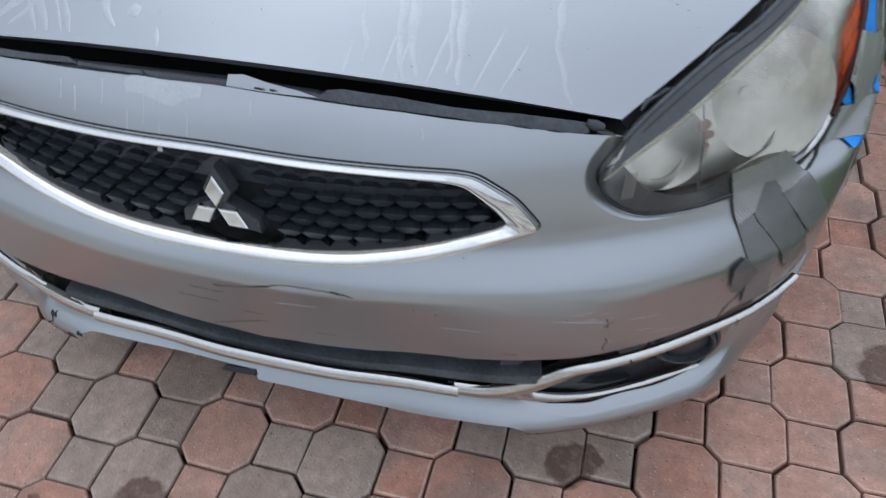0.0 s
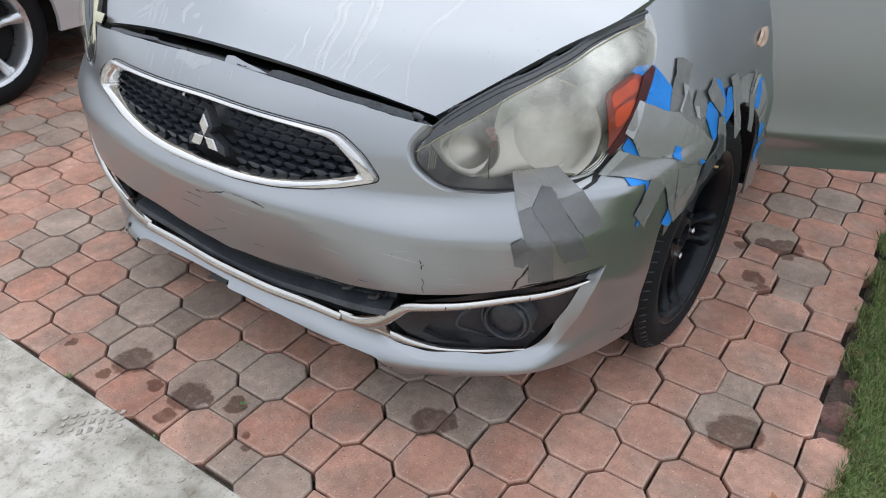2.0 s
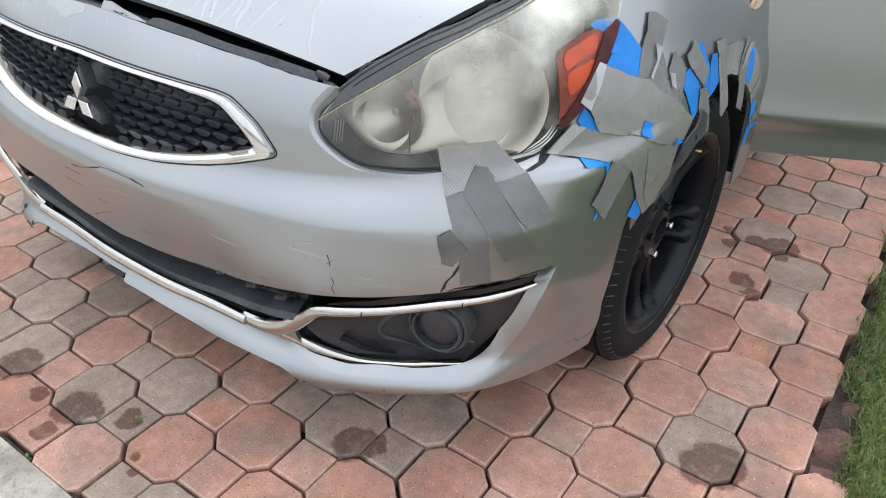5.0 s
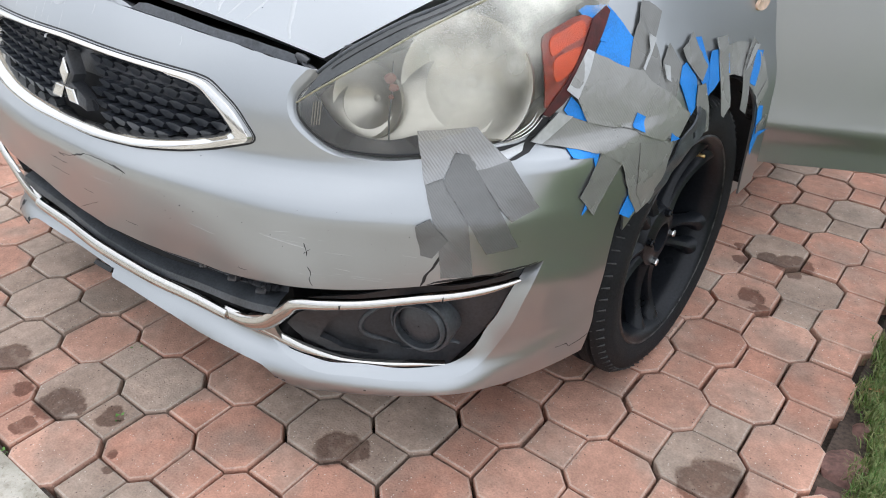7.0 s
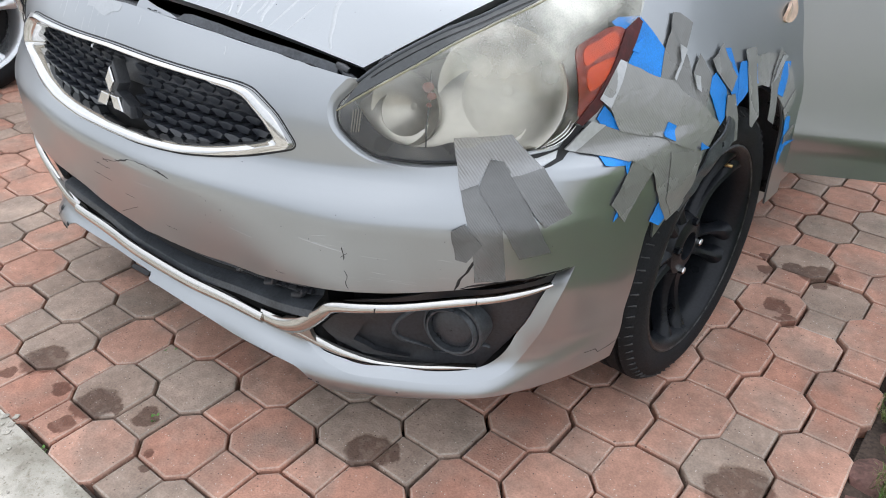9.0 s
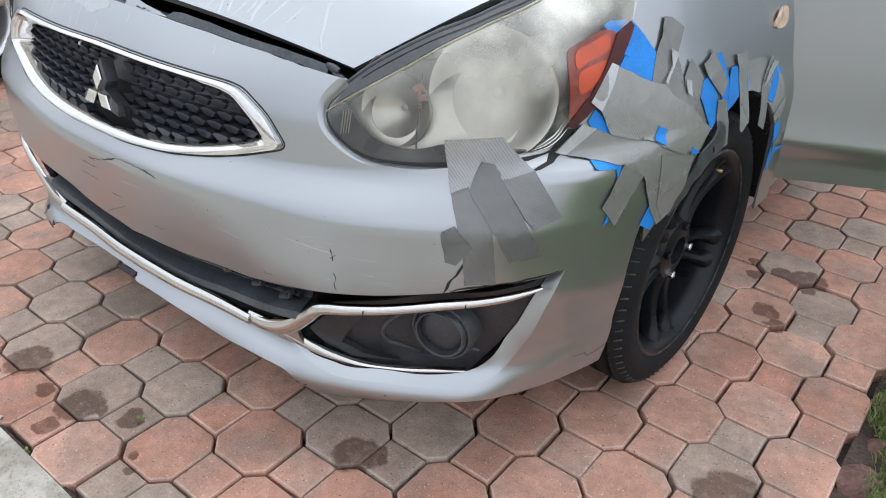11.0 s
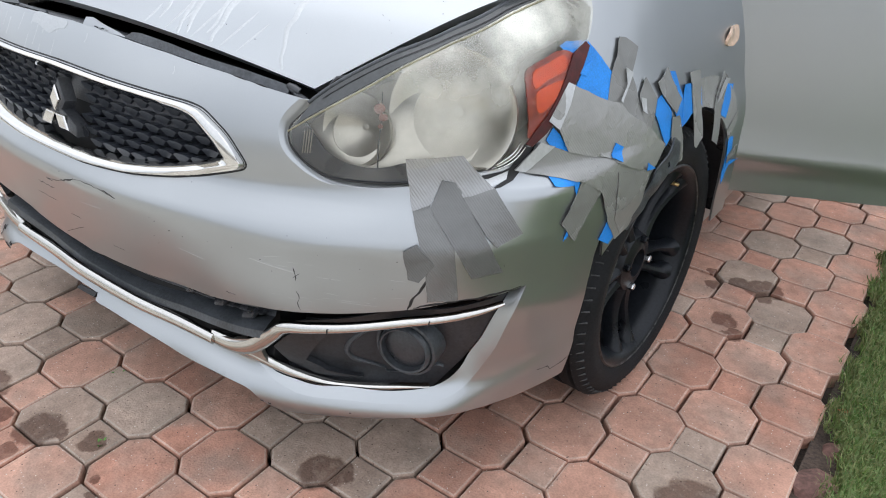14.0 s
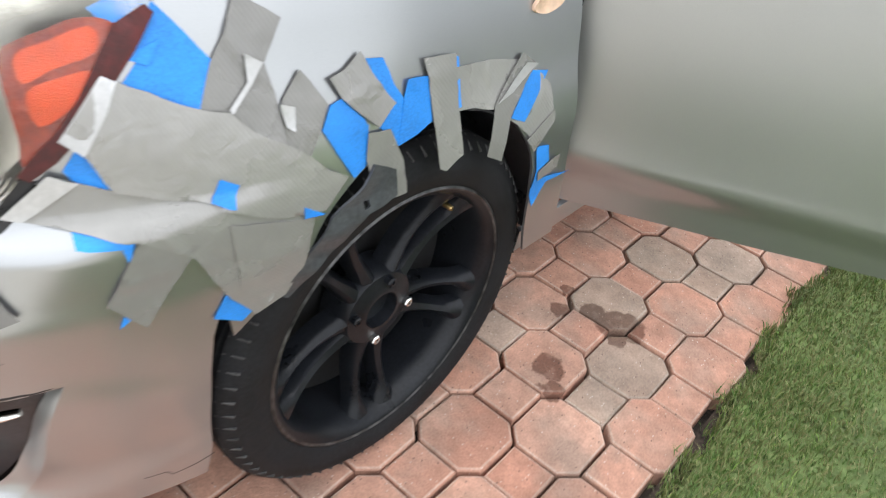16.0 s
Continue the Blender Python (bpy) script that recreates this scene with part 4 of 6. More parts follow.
    lamp.matrix_local = face
    part("fog_lens", lathe([(-.02, .0355), (.001, .0355), (.004, .030), (.006, .020), (.007, .008), (.0072, .001), (-.02, .001)], 32), black_plastic, lamp, "dull dark lamp cover")

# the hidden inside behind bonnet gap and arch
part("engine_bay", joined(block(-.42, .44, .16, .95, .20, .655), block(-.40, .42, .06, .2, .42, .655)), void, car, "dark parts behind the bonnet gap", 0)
part("slam_panel", patch([(-.45, .60), (.45, .60), (.44, .681), (.30, .694), (0, .704), (-.30, .694), (-.44, .681)], raised(body, -.035), .03, (), .004), black_plastic, car, "black plastic panel in the bonnet gap")
seal = [(u * .02, .717 - .045 * (abs(u) * .02 / .44) ** 2) for u in range(-22, 23)]
part("bonnet_seal", ribbon(seal, raised(body, -.014), [.024], .010, 6, .007), black_plastic, car, "dark torn seal under the bonnet edge")
for label, pts in (("dark grey plastic strip along the bumper edge", [(.133, .714), (.146, .722), (.165, .7235), (.230, .719), (.299, .711), (.380, .703), (.440, .694), (.462, .690), (.462, .680), (.440, .681), (.393, .688), (.299, .702), (.230, .708)]),
                   ("dark grey plastic strip along the bumper edge", [(-.400, .694), (-.343, .704), (-.300, .7085), (-.196, .7185), (-.180, .7150), (-.235, .7090), (-.343, .6965), (-.400, .688)]),
                   ("dark grey plastic strip along the bumper edge", [(-.180, .7130), (-.178, .7165), (-.096, .7195), (-.090, .7165)])):
    part("edge_strip", patch(on_body(pts), raised(body, lambda u, v: -.005 + .0012 * noise.noise((u * 30, v * 60, 3))), .010, (), .005), grey_plastic, car, label)
latch_poly = [(.015, .7165), (.017, .7265), (.035, .728), (.064, .724), (.110, .7195), (.134, .7150), (.073, .7155), (.043, .7160)]
part("latch_cover", patch(on_body(latch_poly), raised(body, lambda u, v: -.008 + .20 * max(0, v - .7165)), .006, (), .004), silver, car, "pale grey broken latch cover")
for u0, w in ((.052, .010), (.072, .006)):
    part("latch_slot", ribbon([(u0, .7178), (u0 + w, .7172)], raised(body, -.0040), [.0022], .0008, 4, .0002), crack_mat, car)
# torn bits along the last stretch of the bumper's edge
for u0, v0, l, w in ((.372, .6920, .022, .0022), (.410, .6865, .020, .003)):
    part("paint_flake", ribbon([(u0, v0), (u0 + l * .5, v0 - .0010), (u0 + l, v0 - l * .16)], raised(body, .001), [.0006, w, .0006], .0008, 4, .0003), crack_mat, bumper, "black torn edge of the bumper skin")
for u0, v0, w in ((.470, .6865, .014), (.482, .6770, .010)):
    part("gap_clip", ribbon([(u0 - .010, v0 + .004), (u0, v0), (u0 + .010, v0 - .003)], raised(body, -.004), [w * .6, w, w * .7], .006, 5, .003), black_plastic, car, "broken black clip in the corner of the bonnet gap")

# bonnet
E0 = [(-1 + i * .05, 0) for i in range(41)]
bonnet = part("bonnet", patch(E0 + [(1, v * .1) for v in range(1, 11)] + [(1 - i * .05, 1) for i in range(1, 41)] + [(-1, 1 - v * .1) for v in range(1, 10)], hood, .03, (), .012), silver, car, "faded silver bonnet with pale drip marks")
DRIPS = [([(.475, .002), (.422, .055), (.369, .142), (.324, .215), (.290, .30)], .009), ([(.500, .010), (.440, .070), (.395, .140), (.350, .215)], .010), ([(.597, .010), (.550, .070), (.514, .122), (.438, .245), (.400, .31)], .010),
         ([(.560, .025), (.520, .085), (.470, .150), (.410, .24)], .007), ([(.866, .010), (.790, .055), (.709, .122), (.675, .180), (.659, .231), (.647, .33)], .008), ([(-.726, .022), (-.640, .055), (-.532, .10), (-.45, .2)], .012),
         ([(-.66, .022), (-.56, .06), (-.47, .11), (-.38, .2)], .009), ([(-.30, .030), (-.33, .07), (-.30, .10)], .012), ([(.36, .02), (.34, .06), (.30, .11)], .005)]
for pts, w in DRIPS:
    line = [(u + .012 * noise.noise((u * 9, v * 30, 1)), v) for u, v in curve(pts, 6, False)]
    part("drip_mark", ribbon(line, hood, [w * .5, w * .9, w * 1.3, w * 1.5, w * .9], .0005, 4, .0001), faint_drip, bonnet)
for u0, v0, l, w in ((-.108, .700, .046, .005), (-.086, .699, .030, .004), (-.066, .694, .052, .007), (-.030, .700, .040, .004), (-.196, .698, .020, .005), (-.176, .694, .026, .006), (-.140, .706, .024, .004), (.262, .692, .010, .003), (.05, .706, .012, .003)):
    part("drip_mark", ribbon([(u0, v0), (u0 + .002, v0 - l * .5), (u0 + .001, v0 - l)], body, [w * .9, w * .6, w], .0004, 4, .0001), faint_drip, bumper)
splash = curve([(-.106, .7135), (-.060, .7145), (-.016, .7140), (-.012, .704), (-.030, .700), (-.046, .692), (-.068, .695), (-.088, .699), (-.108, .700)], 5)
part("drip_mark", patch(on_body(splash), raised(body, .0003), .010, (), .0003), faint_drip, bumper, "pale dried splash on the paint")
for u0, v0, l, w in ((-.56, .012, .07, .010), (-.52, .014, .08, .014), (-.47, .016, .07, .008), (-.44, .014, .06, .012), (-.24, .050, .02, .022), (-.165, .006, .03, .008), (.33, .004, .05, .006), (.42, .004, .09, .005), (.455, .004, .10, .004), (.53, .004, .12, .006), (.64, .006, .10, .005), (.70, .010, .08, .004)):
    line = [(u0 - .25 * l * k / 5 + .006 * noise.noise((u0 * 30, k, 2)), v0 + l * k / 5) for k in range(6)]
    part("drip_mark", ribbon(line, hood, [w * .3, w * .8, w, w * .8, w * .2], .0004, 4, .0001), faint_drip, bonnet)

# specks of tar and stone chips on bonnet and bumper
speck_bm = bmesh.new()
rng = random.Random(5)
for k in range(90):
    fn, u, v = (hood, rng.uniform(-.7, .97), rng.uniform(.01, .3)) if k < 55 else (body, rng.uniform(-.1, .8), rng.uniform(.42, .55))
    p, nrm = Vector(fn(u, v)), normal_at(fn, u, v)
    r = rng.uniform(.0004, .0011)
    bmesh.ops.create_icosphere(speck_bm, subdivisions=1, radius=r, matrix=Matrix.Translation(p + nrm * .0003) @ Matrix.Diagonal((1, rng.uniform(.6, 1), .6, 1)))
tagged(part("tar_speck", speck_bm, crack_mat, car, "small dark tar specks"), kind="stuff")

# fender
hood_side = [(1.007, .834), (1.20, .868), (1.36, .892), (1.562, .918)]
ARCH_EDGE = [(1.500, .275), (1.484, .330), (1.470, .414), (1.457, .466), (1.414, .527), (1.371, .562), (1.304, .578), (1.258, .580), (1.198, .578), (1.145, .562), (1.101, .525), (1.078, .482), (1.056, .459), (1.029, .437), (.995, .411)]
fender_outline = [LAMP_LOW[-1], *LAMP_SIDE[:-1], (.990, .800), *hood_side, (1.560, .640), (1.548, .560), (1.548, .470), (1.560, .390), (1.576, .275), *curve(ARCH_EDGE, 3, False), (.985, .480), (.992, .520), (.960, .575), (.900, .604), (.835, .615)]
fender = part("fender", patch(fender_outline, body, .015, (), .004), silver, car, "silver front fender with torn wheel arch")
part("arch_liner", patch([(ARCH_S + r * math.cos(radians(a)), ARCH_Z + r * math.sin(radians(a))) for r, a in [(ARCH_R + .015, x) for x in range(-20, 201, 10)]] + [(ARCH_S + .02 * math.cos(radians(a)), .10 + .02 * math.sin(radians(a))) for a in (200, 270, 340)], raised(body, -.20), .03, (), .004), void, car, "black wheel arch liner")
tunnel = bmesh.new()
rows = []
for i in range(24):
    a = radians(195 * i / 23)
    rows.append([tunnel.verts.new(Vector(body(ARCH_S + (ARCH_R + .006) * math.cos(a), max(ARCH_Z + (ARCH_R + .006) * math.sin(a), .23))) + Vector((-dx, 0, 0))) for dx in (.006, .05, .10, .21)])
for r0, r1 in zip(rows, rows[1:]):
    for q in range(3):
        tunnel.faces.new((r0[q], r0[q + 1], r1[q + 1], r1[q]))
part("arch_tunnel", tunnel, black_plastic, car, "black plastic inner arch")
part("torn_liner", patch(on_body([(1.161, .569), (1.193, .551), (1.195, .519), (1.153, .514), (1.117, .485), (1.084, .457), (1.057, .436), (1.046, .444), (1.088, .496), (1.107, .527), (1.144, .551)]), raised(body, lambda u, v: .006 + .006 * noise.noise((u * 30, v * 30, 2))), .008, [[(1.145, .532), (1.153, .530), (1.154, .522), (1.147, .520)]], .003), grey_plastic, fender, "torn dark grey liner hanging out of the arch")
mk = curve([(1.452, .657), (1.462, .673), (1.489, .683), (1.518, .679), (1.514, .657), (1.480, .649)], 5)
part("side_marker", patch(mk, raised(body, lambda u, v: .004 + .006 * max(0, 1 - ((u - 1.459) / .034) ** 2 - ((v - .677) / .019) ** 2)), .006, (), .006), material("peach_marker", (.72, .50, .36), .2, 0, .12, 60, 40, .1, 300, .6), fender, "pale peach side marker lamp")
part("sill", patch([(1.53, .232), (1.53, .275), (1.70, .275), (2.3, .275), (2.3, .225), (1.70, .228)], raised(body, -.030), .05, (), .01), silver, car, "silver sill under the door opening")

# headlamps
lamp_outline = curve(LAMP_LOW, 4, False) + curve([LAMP_LOW[-1], *LAMP_SIDE], 4, False)[1:] + curve([LAMP_SIDE[-1], *LAMP_TOP, LAMP_LOW[0]], 4, False)[1:-1]
def lens_bulge(u, v):
    """The lens is domed across its slanting middle line."""
    u = abs(u)
    w = (v - .612 - (u - .48) * .33) / .080
    top = .632 + (u - .473) * .46 if u < .672 else .7235 + (u - .672) * .285
    d = v - top
    lip = .008 * (min(max(1 + d / .07, 0), 1) if d < 0 else max(0, 1 - d / .026))
    return .004 + lip + .012 * max(0, 1 - w * w) * max(0, 1 - ((u - .735) / .26) ** 2)


lens_skin = raised(body, lens_bulge)
for side in (1, -1):
    def turned(pts):
        return pts if side > 0 else mirror(pts)
    shrink = [(.735 + (u - .735) * .985, .690 + (v - .690) * .97) for u, v in lamp_outline]
    headlamp = part("headlamp", patch(turned([(.735 + (u - .735) * 1.004, .690 + (v - .690) * 1.008) for u, v in lamp_outline]), raised(body, -.120), .025, (), .004), lamp_body, car, "hazed yellowed headlamp")
    walls = bmesh.new()
    r0 = [walls.verts.new(raised(body, -.004)(*p)) for p in turned(shrink)]
    r1 = [walls.verts.new(raised(body, -.120)(*p)) for p in turned(shrink)]
    for q in range(len(r0)):
        walls.faces.new((r0[q], r0[(q + 1) % len(r0)], r1[(q + 1) % len(r0)], r1[q]))
    part("lamp_wall", walls, lamp_body, headlamp)
    part("lens", patch(turned(shrink), lens_skin, .010, (), 0), lens_mat, headlamp, "milky yellowed lens with a ridge").visible_shadow = False
    ridge = curve([(.474, .634), (.511, .655), (.591, .694), (.672, .7305), (.776, .759), (.906, .789), (.985, .806)], 6, False)
    part("lens_ridge", ribbon([(side * u, v) for u, v in ridge], raised(body, lambda u, v: lens_bulge(u, v) + .0008), [.0022, .0026, .0030, .0026], .0018, 5, .001), ridge_mat, headlamp, "yellowed ridge along the lens")
    band = curve([(.480, .638), (.511, .658), (.591, .697), (.672, .7335), (.776, .762), (.906, .792), (.982, .8085)], 5, False) + curve([(.990, .8175), (.915, .805), (.850, .790), (.785, .775), (.728, .762), (.670, .747), (.627, .733), (.587, .717), (.547, .698), (.509, .675)], 4, False)
    part("lamp_brow", patch(turned(band), raised(body, lambda u, v: lens_bulge(u, v) + .0008), .012, (), .002), brow_mat, headlamp, "grey shade band inside the lens")
    brow_rim = [(side * u, v) for u, v in curve([(.500, .671), (.522, .686), (.547, .700), (.587, .719), (.627, .735), (.670, .749), (.728, .764), (.785, .777), (.850, .792), (.925, .807), (.995, .8195)], 4, False)]
    part("brow_rim", ribbon(brow_rim, raised(body, lambda u, v: lens_bulge(u, v) + .0008), [.005, .006, .007, .006], .003, 6, .001), grey_plastic, headlamp, "grey plastic rim along the lens")
    part("brow_line", ribbon([(u, v - .009) for u, v in brow_rim[4:-3]], raised(body, lambda u, v: lens_bulge(u, v) + .0022), [.0012], .0006, 4, .0003), crack_mat, headlamp, "dark line along the shade band")
    for k, (u, v, r) in enumerate(((.606, .672, .009), (.611, .661, .0075), (.608, .650, .004))):
        part("lens_stain", patch(turned([(u + r * (1 + .4 * noise.noise((q * 1.7, k, 3))) * math.cos(q * .7), v + r * .7 * (1 + .4 * noise.noise((q * 2.1, k, 8))) * math.sin(q * .7)) for q in range(9)]), raised(body, .0005), .005, (), .0004), stone_mat, headlamp, "rusty stain inside the lens")
    part("lamp_seam", ribbon([(side * u, v) for u, v in ((.608, .692), (.608, .656), (.604, .620), (.604, .576))], raised(body, -.004), [.0016, .0026, .0020], .001, 4, .0004), brow_mat, headlamp, "dark vertical seam behind the lens")
    floor_band = curve([(.476, .640), (.478, .614), (.504, .593), (.530, .581), (.559, .576), (.605, .575), (.650, .578), (.720, .585)], 4, False) + curve([(.705, .606), (.650, .604), (.617, .596), (.590, .594), (.558, .599), (.530, .613), (.510, .634), (.496, .650)], 4, False)
    part("lamp_floor", patch(turned(floor_band), raised(body, .0010), .010, (), .002), black_plastic, headlamp, "dark band along the foot of the lamp")
    for k in range(6):
        part("lens_flute", ribbon([(side * (.925 + k * .013), .786 + k * .003), (side * (.962 + k * .007), .762 + k * .008)], raised(body, lambda u, v: lens_bulge(u, v) - .002), [.004], .002, 4, .001), lamp_body, headlamp)

    def bowl(cu, cv, r, depth, name, label):
        c, nrm = Vector(body(side * cu, cv)), normal_at(body, side * cu, cv)
        aim = (Vector((0, -1, .1)) * .55 + nrm * .6).normalized()
        prof = [(-depth * (1 - (k / 8) ** 2), r * max(k / 8, .02)) for k in range(9)] + [(.002, r * 1.05), (-.004, r * 1.07), (-depth - .004, r * .4)]
        ob = part(name, lathe(prof, 40), bowl_mat, headlamp, label)
        ob.matrix_local = Matrix.Translation(c - nrm * .030) @ aim.to_track_quat("X", "Z").to_matrix().to_4x4()
        part("bulb", lathe([(-depth, .003), (-depth * .95, r * .095), (-depth * .92, r * .10), (-depth * .91, .002)], 20, False), bowl_mat, ob, "dull lamp bulb cap")
    bowl(.722, .668, .086, .040, "main_reflector", "round silvered reflector")
    bowl(.566, .642, .050, .030, "small_reflector", "small silvered reflector")
    rings = [[(cu + r * math.cos(q * math.pi / 12), cv + r * math.sin(q * math.pi / 12)) for q in range(24)] for cu, cv, r in ((.722, .668, .072), (.566, .642, .042))]
    bezel = [(.735 + (u - .735) * .955, .690 + (v - .690) * .90) for u, v in lamp_outline]
    part("inner_bezel", patch(turned(bezel), raised(body, lambda u, v: -.036 - .25 * (v - .62)), .012, [turned(h) for h in rings], .003), bowl_mat, headlamp, "silvered bezel round the reflectors")
    amber = curve([(.843, .711), (.863, .720), (.886, .726), (.913, .733), (.938, .732), (.953, .719), (.938, .701), (.913, .679), (.888, .656), (.859, .635), (.841, .629), (.843, .651), (.841, .687)], 3)
    part("amber_reflector", patch(turned(amber), raised(body, lambda u, v: lens_bulge(u, v) - .0030), .006, (), .003), amber_mat, headlamp, "deep red and orange corner reflector")
    for block_pts in ([(.857, .710), (.887, .719), (.925, .728), (.923, .710), (.884, .700), (.857, .691)], [(.859, .685), (.887, .694), (.915, .698), (.914, .687), (.890, .671), (.862, .660)]):
        part("amber_block", patch(turned(curve(block_pts, 3)), raised(body, lambda u, v: lens_bulge(u, v) - .0018), .006, (), .002), orange_mat, headlamp, "bright orange reflector block")
    part("red_edge", patch(turned([(.972, .741), (.978, .735), (.954, .709), (.926, .682), (.898, .654), (.871, .632), (.845, .617), (.835, .622), (.856, .641), (.876, .656), (.900, .679), (.919, .701), (.942, .728)]), raised(body, lambda u, v: lens_bulge(u, v) + .0012), .012, (), .003), dark_red, headlamp)
    for k in range(3):
        part("foot_reflector", ribbon([(side * u, v) for u, v in curve([(.770 + .006 * k, .5905 + .0034 * k), (.797, .5945 + .0042 * k), (.818 - .001 * k, .6035 + .0050 * k), (.834 - .004 * k, .618 + .0040 * k)], 4, False)], raised(body, lambda u, v: lens_bulge(u, v) + .0008), [.0010, .0022, .0026, .0012], .0012, 5, .0005), chrome, headlamp, "bright chrome line along the foot of the lamp")
    # black ribbon laid on for the shaded gap between bumper and lens
    part("lens_gap", ribbon([(side * u, v) for u, v in curve(LAMP_LOW[:-4], 5, False)], raised(body, .0040), [.0022, .0030, .0030, .0026], .002, 5, .001), crack_mat, headlamp, "dark line for the shaded gap round the lens")
    for q in range(4):
        part("lamp_tab", ribbon([(side * (.497 + q * .0038), .609 + q * .0004), (side * (.501 + q * .0040), .637 + q * .001)], raised(body, lambda u, v: lens_bulge(u, v) + .0008), [.0016], .0012, 4, .0004), lamp_body, headlamp)
# dark gap round the lamp and along the bonnet
for u, v in ((.549, .706), (.642, .744), (.735, .769), (.860, .798)):
    part("lamp_clip", ribbon([(u - .022, v - .010), (u - .012, v - .002), (u, v + .001), (u + .012, v + .005), (u + .022, v + .006)], raised(body, -.002), [.003, .007, .004, .007, .003], .004, 5, .003), black_plastic, car, "black plastic clip in the bonnet gap")
for side in (1, -1):
    part("lamp_gap", ribbon([(side * u, v) for u, v in curve([(.505, .686), (.572, .730), (.640, .760), (.720, .784), (.820, .804), (.926, .824), (1.003, .832)], 5, False)], raised(body, -.016), [.034], .008, 5, .006), void, car, "black gap between bonnet and lamp")
part("corner_gap", patch(on_body([(.850, .616), (.861, .625), (.846, .612), (.827, .585), (.812, .574), (.790, .568), (.773, .566), (.801, .576), (.809, .591), (.835, .618)]), raised(body, .0012), .006, (), .002), crack_mat, bumper, "open black gap at the lamp corner")
part("corner_gap", patch(on_body([(.748, .584), (.762, .585), (.795, .588), (.822, .596), (.808, .589), (.772, .580), (.750, .578)]), raised(body, .0046), .006, (), .002), crack_mat, bumper, "open black gap under the lamp")
part("lamp_bracket", patch(on_body([(.744, .582), (.758, .587), (.807, .593), (.801, .576), (.773, .568), (.743, .569)]), raised(body, .002), .006, (), .003), far_silver, bumper, "pale broken lamp bracket")


# ---- tape on the broken corner ----
def tape(pts, mat, name, lift, parent, label, wrinkle=.0022, seed=0.0, hang=0.0):
    """A strip stuck over the bodywork: it follows the panel with creases and loose edges."""
    cu, cv = sum(p[0] for p in pts) / len(pts), sum(p[1] for p in pts) / len(pts)
    far = max(math.dist(p, (cu, cv)) for p in pts)

    def rise(u, v):
        edge = min(math.dist((u, v), (cu, cv)) / far, 1)
        fold = noise.noise((u * 24 + seed, v * 24, seed)) + .15 * noise.noise((u * 95, v * 95 + seed, 2))
        turn = seed * 2.4
        way = u * math.cos(turn) + v * math.sin(turn)
        crease = max(0, 1 - abs(math.sin(way * 34 + .5 * math.sin(v * 40 + seed))) * 5.0) * .0034 * max(0, .15 + noise.noise((u * 14, v * 14, seed + 3)))
        return .55 * lift + wrinkle * 1.5 * (fold + .6) + crease + .0012 * edge ** 4 * (1 + noise.noise((u * 20, v * 20, seed + 9))) + hang * max(0, cv - v)
    rough = []
    for i, (a, b) in enumerate(zip(pts, (*pts[1:], pts[0]))):
        k = max(1, int(math.dist(a, b) / .012))
        for q in range(k):
            w = q / k
            j = .0014 * noise.noise((a[0] * 60 + w * 9, a[1] * 60, seed + i)) if q else 0
            rough.append((a[0] + (b[0] - a[0]) * w + j, a[1] + (b[1] - a[1]) * w + j))
    return part(name, patch(rough, raised(body, rise), .0065, (), .0006), mat, parent, label, 60)


GREY = "wrinkled grey duct tape"
BLUE = "torn bright blue masking tape"
tape_seed = itertools.count()


def stick(mat, parent, lift, pts):
    """One torn strip of tape on the broken corner."""
    blue = mat is blue_tape
    tape(on_body(pts), mat, "masking_tape" if blue else "duct_tape", lift, parent, BLUE if blue else GREY, .0003 if blue else .0014 if parent is bumper else .0007, next(tape_seed) * 1.7)


# bumper corner
stick(dark_duct, bumper, .002, [(.645, .609), (.684, .609), (.682, .546), (.715, .495), (.723, .412), (.679, .410), (.675, .470), (.657, .539)])
stick(dark_duct, bumper, .007, [(.645, .492), (.664, .501), (.688, .472), (.667, .445), (.652, .449)])
stick(dark_duct, bumper, .004, [(.699, .581), (.720, .578), (.737, .557), (.760, .506), (.786, .451), (.740, .447), (.715, .495), (.682, .546)])
stick(dark_duct, bumper, .0055, [(.731, .558), (.780, .566), (.815, .507), (.774, .492), (.760, .509)])
stick(ribbed_duct, bumper, .0064, [(.645, .609), (.660, .611), (.732, .615), (.775, .569), (.780, .566), (.731, .558), (.720, .578), (.699, .582), (.682, .549), (.656, .540)])
# fender, under the others
stick(blue_tape, fender, .003, [(.872, .623), (.886, .639), (.898, .628), (.915, .599), (.887, .604)])
stick(blue_tape, fender, .003, [(.868, .575), (.917, .569), (.908, .544), (.904, .560), (.869, .565)])
stick(blue_tape, fender, .003, [(.974, .449), (.993, .484), (1.022, .444), (1.004, .430)])
stick(blue_tape, fender, .003, [(.889, .475), (.895, .491), (.899, .482)])
stick(blue_tape, fender, .003, [(.925, .740), (.940, .745), (.979, .743), (.990, .731), (1.017, .695), (.994, .657), (.968, .669), (.938, .687), (.956, .704), (.951, .709), (.942, .722)])
stick(blue_tape, fender, .0055, [(.953, .709), (.977, .716), (.962, .698), (.947, .703)])
stick(duct, fender, .005, [(1.045, .740), (1.060, .737), (1.085, .720), (1.061, .687), (1.065, .660), (1.065, .617), (1.035, .630), (1.021, .646), (.994, .657), (1.014, .695), (1.031, .715)])
stick(duct, fender, .004, [(.920, .567), (.968, .546), (.935, .502), (.912, .469), (.882, .505)])
stick(duct, fender, .004, [(1.093, .676), (1.116, .641), (1.101, .617), (1.084, .594), (1.062, .608), (1.070, .654)])
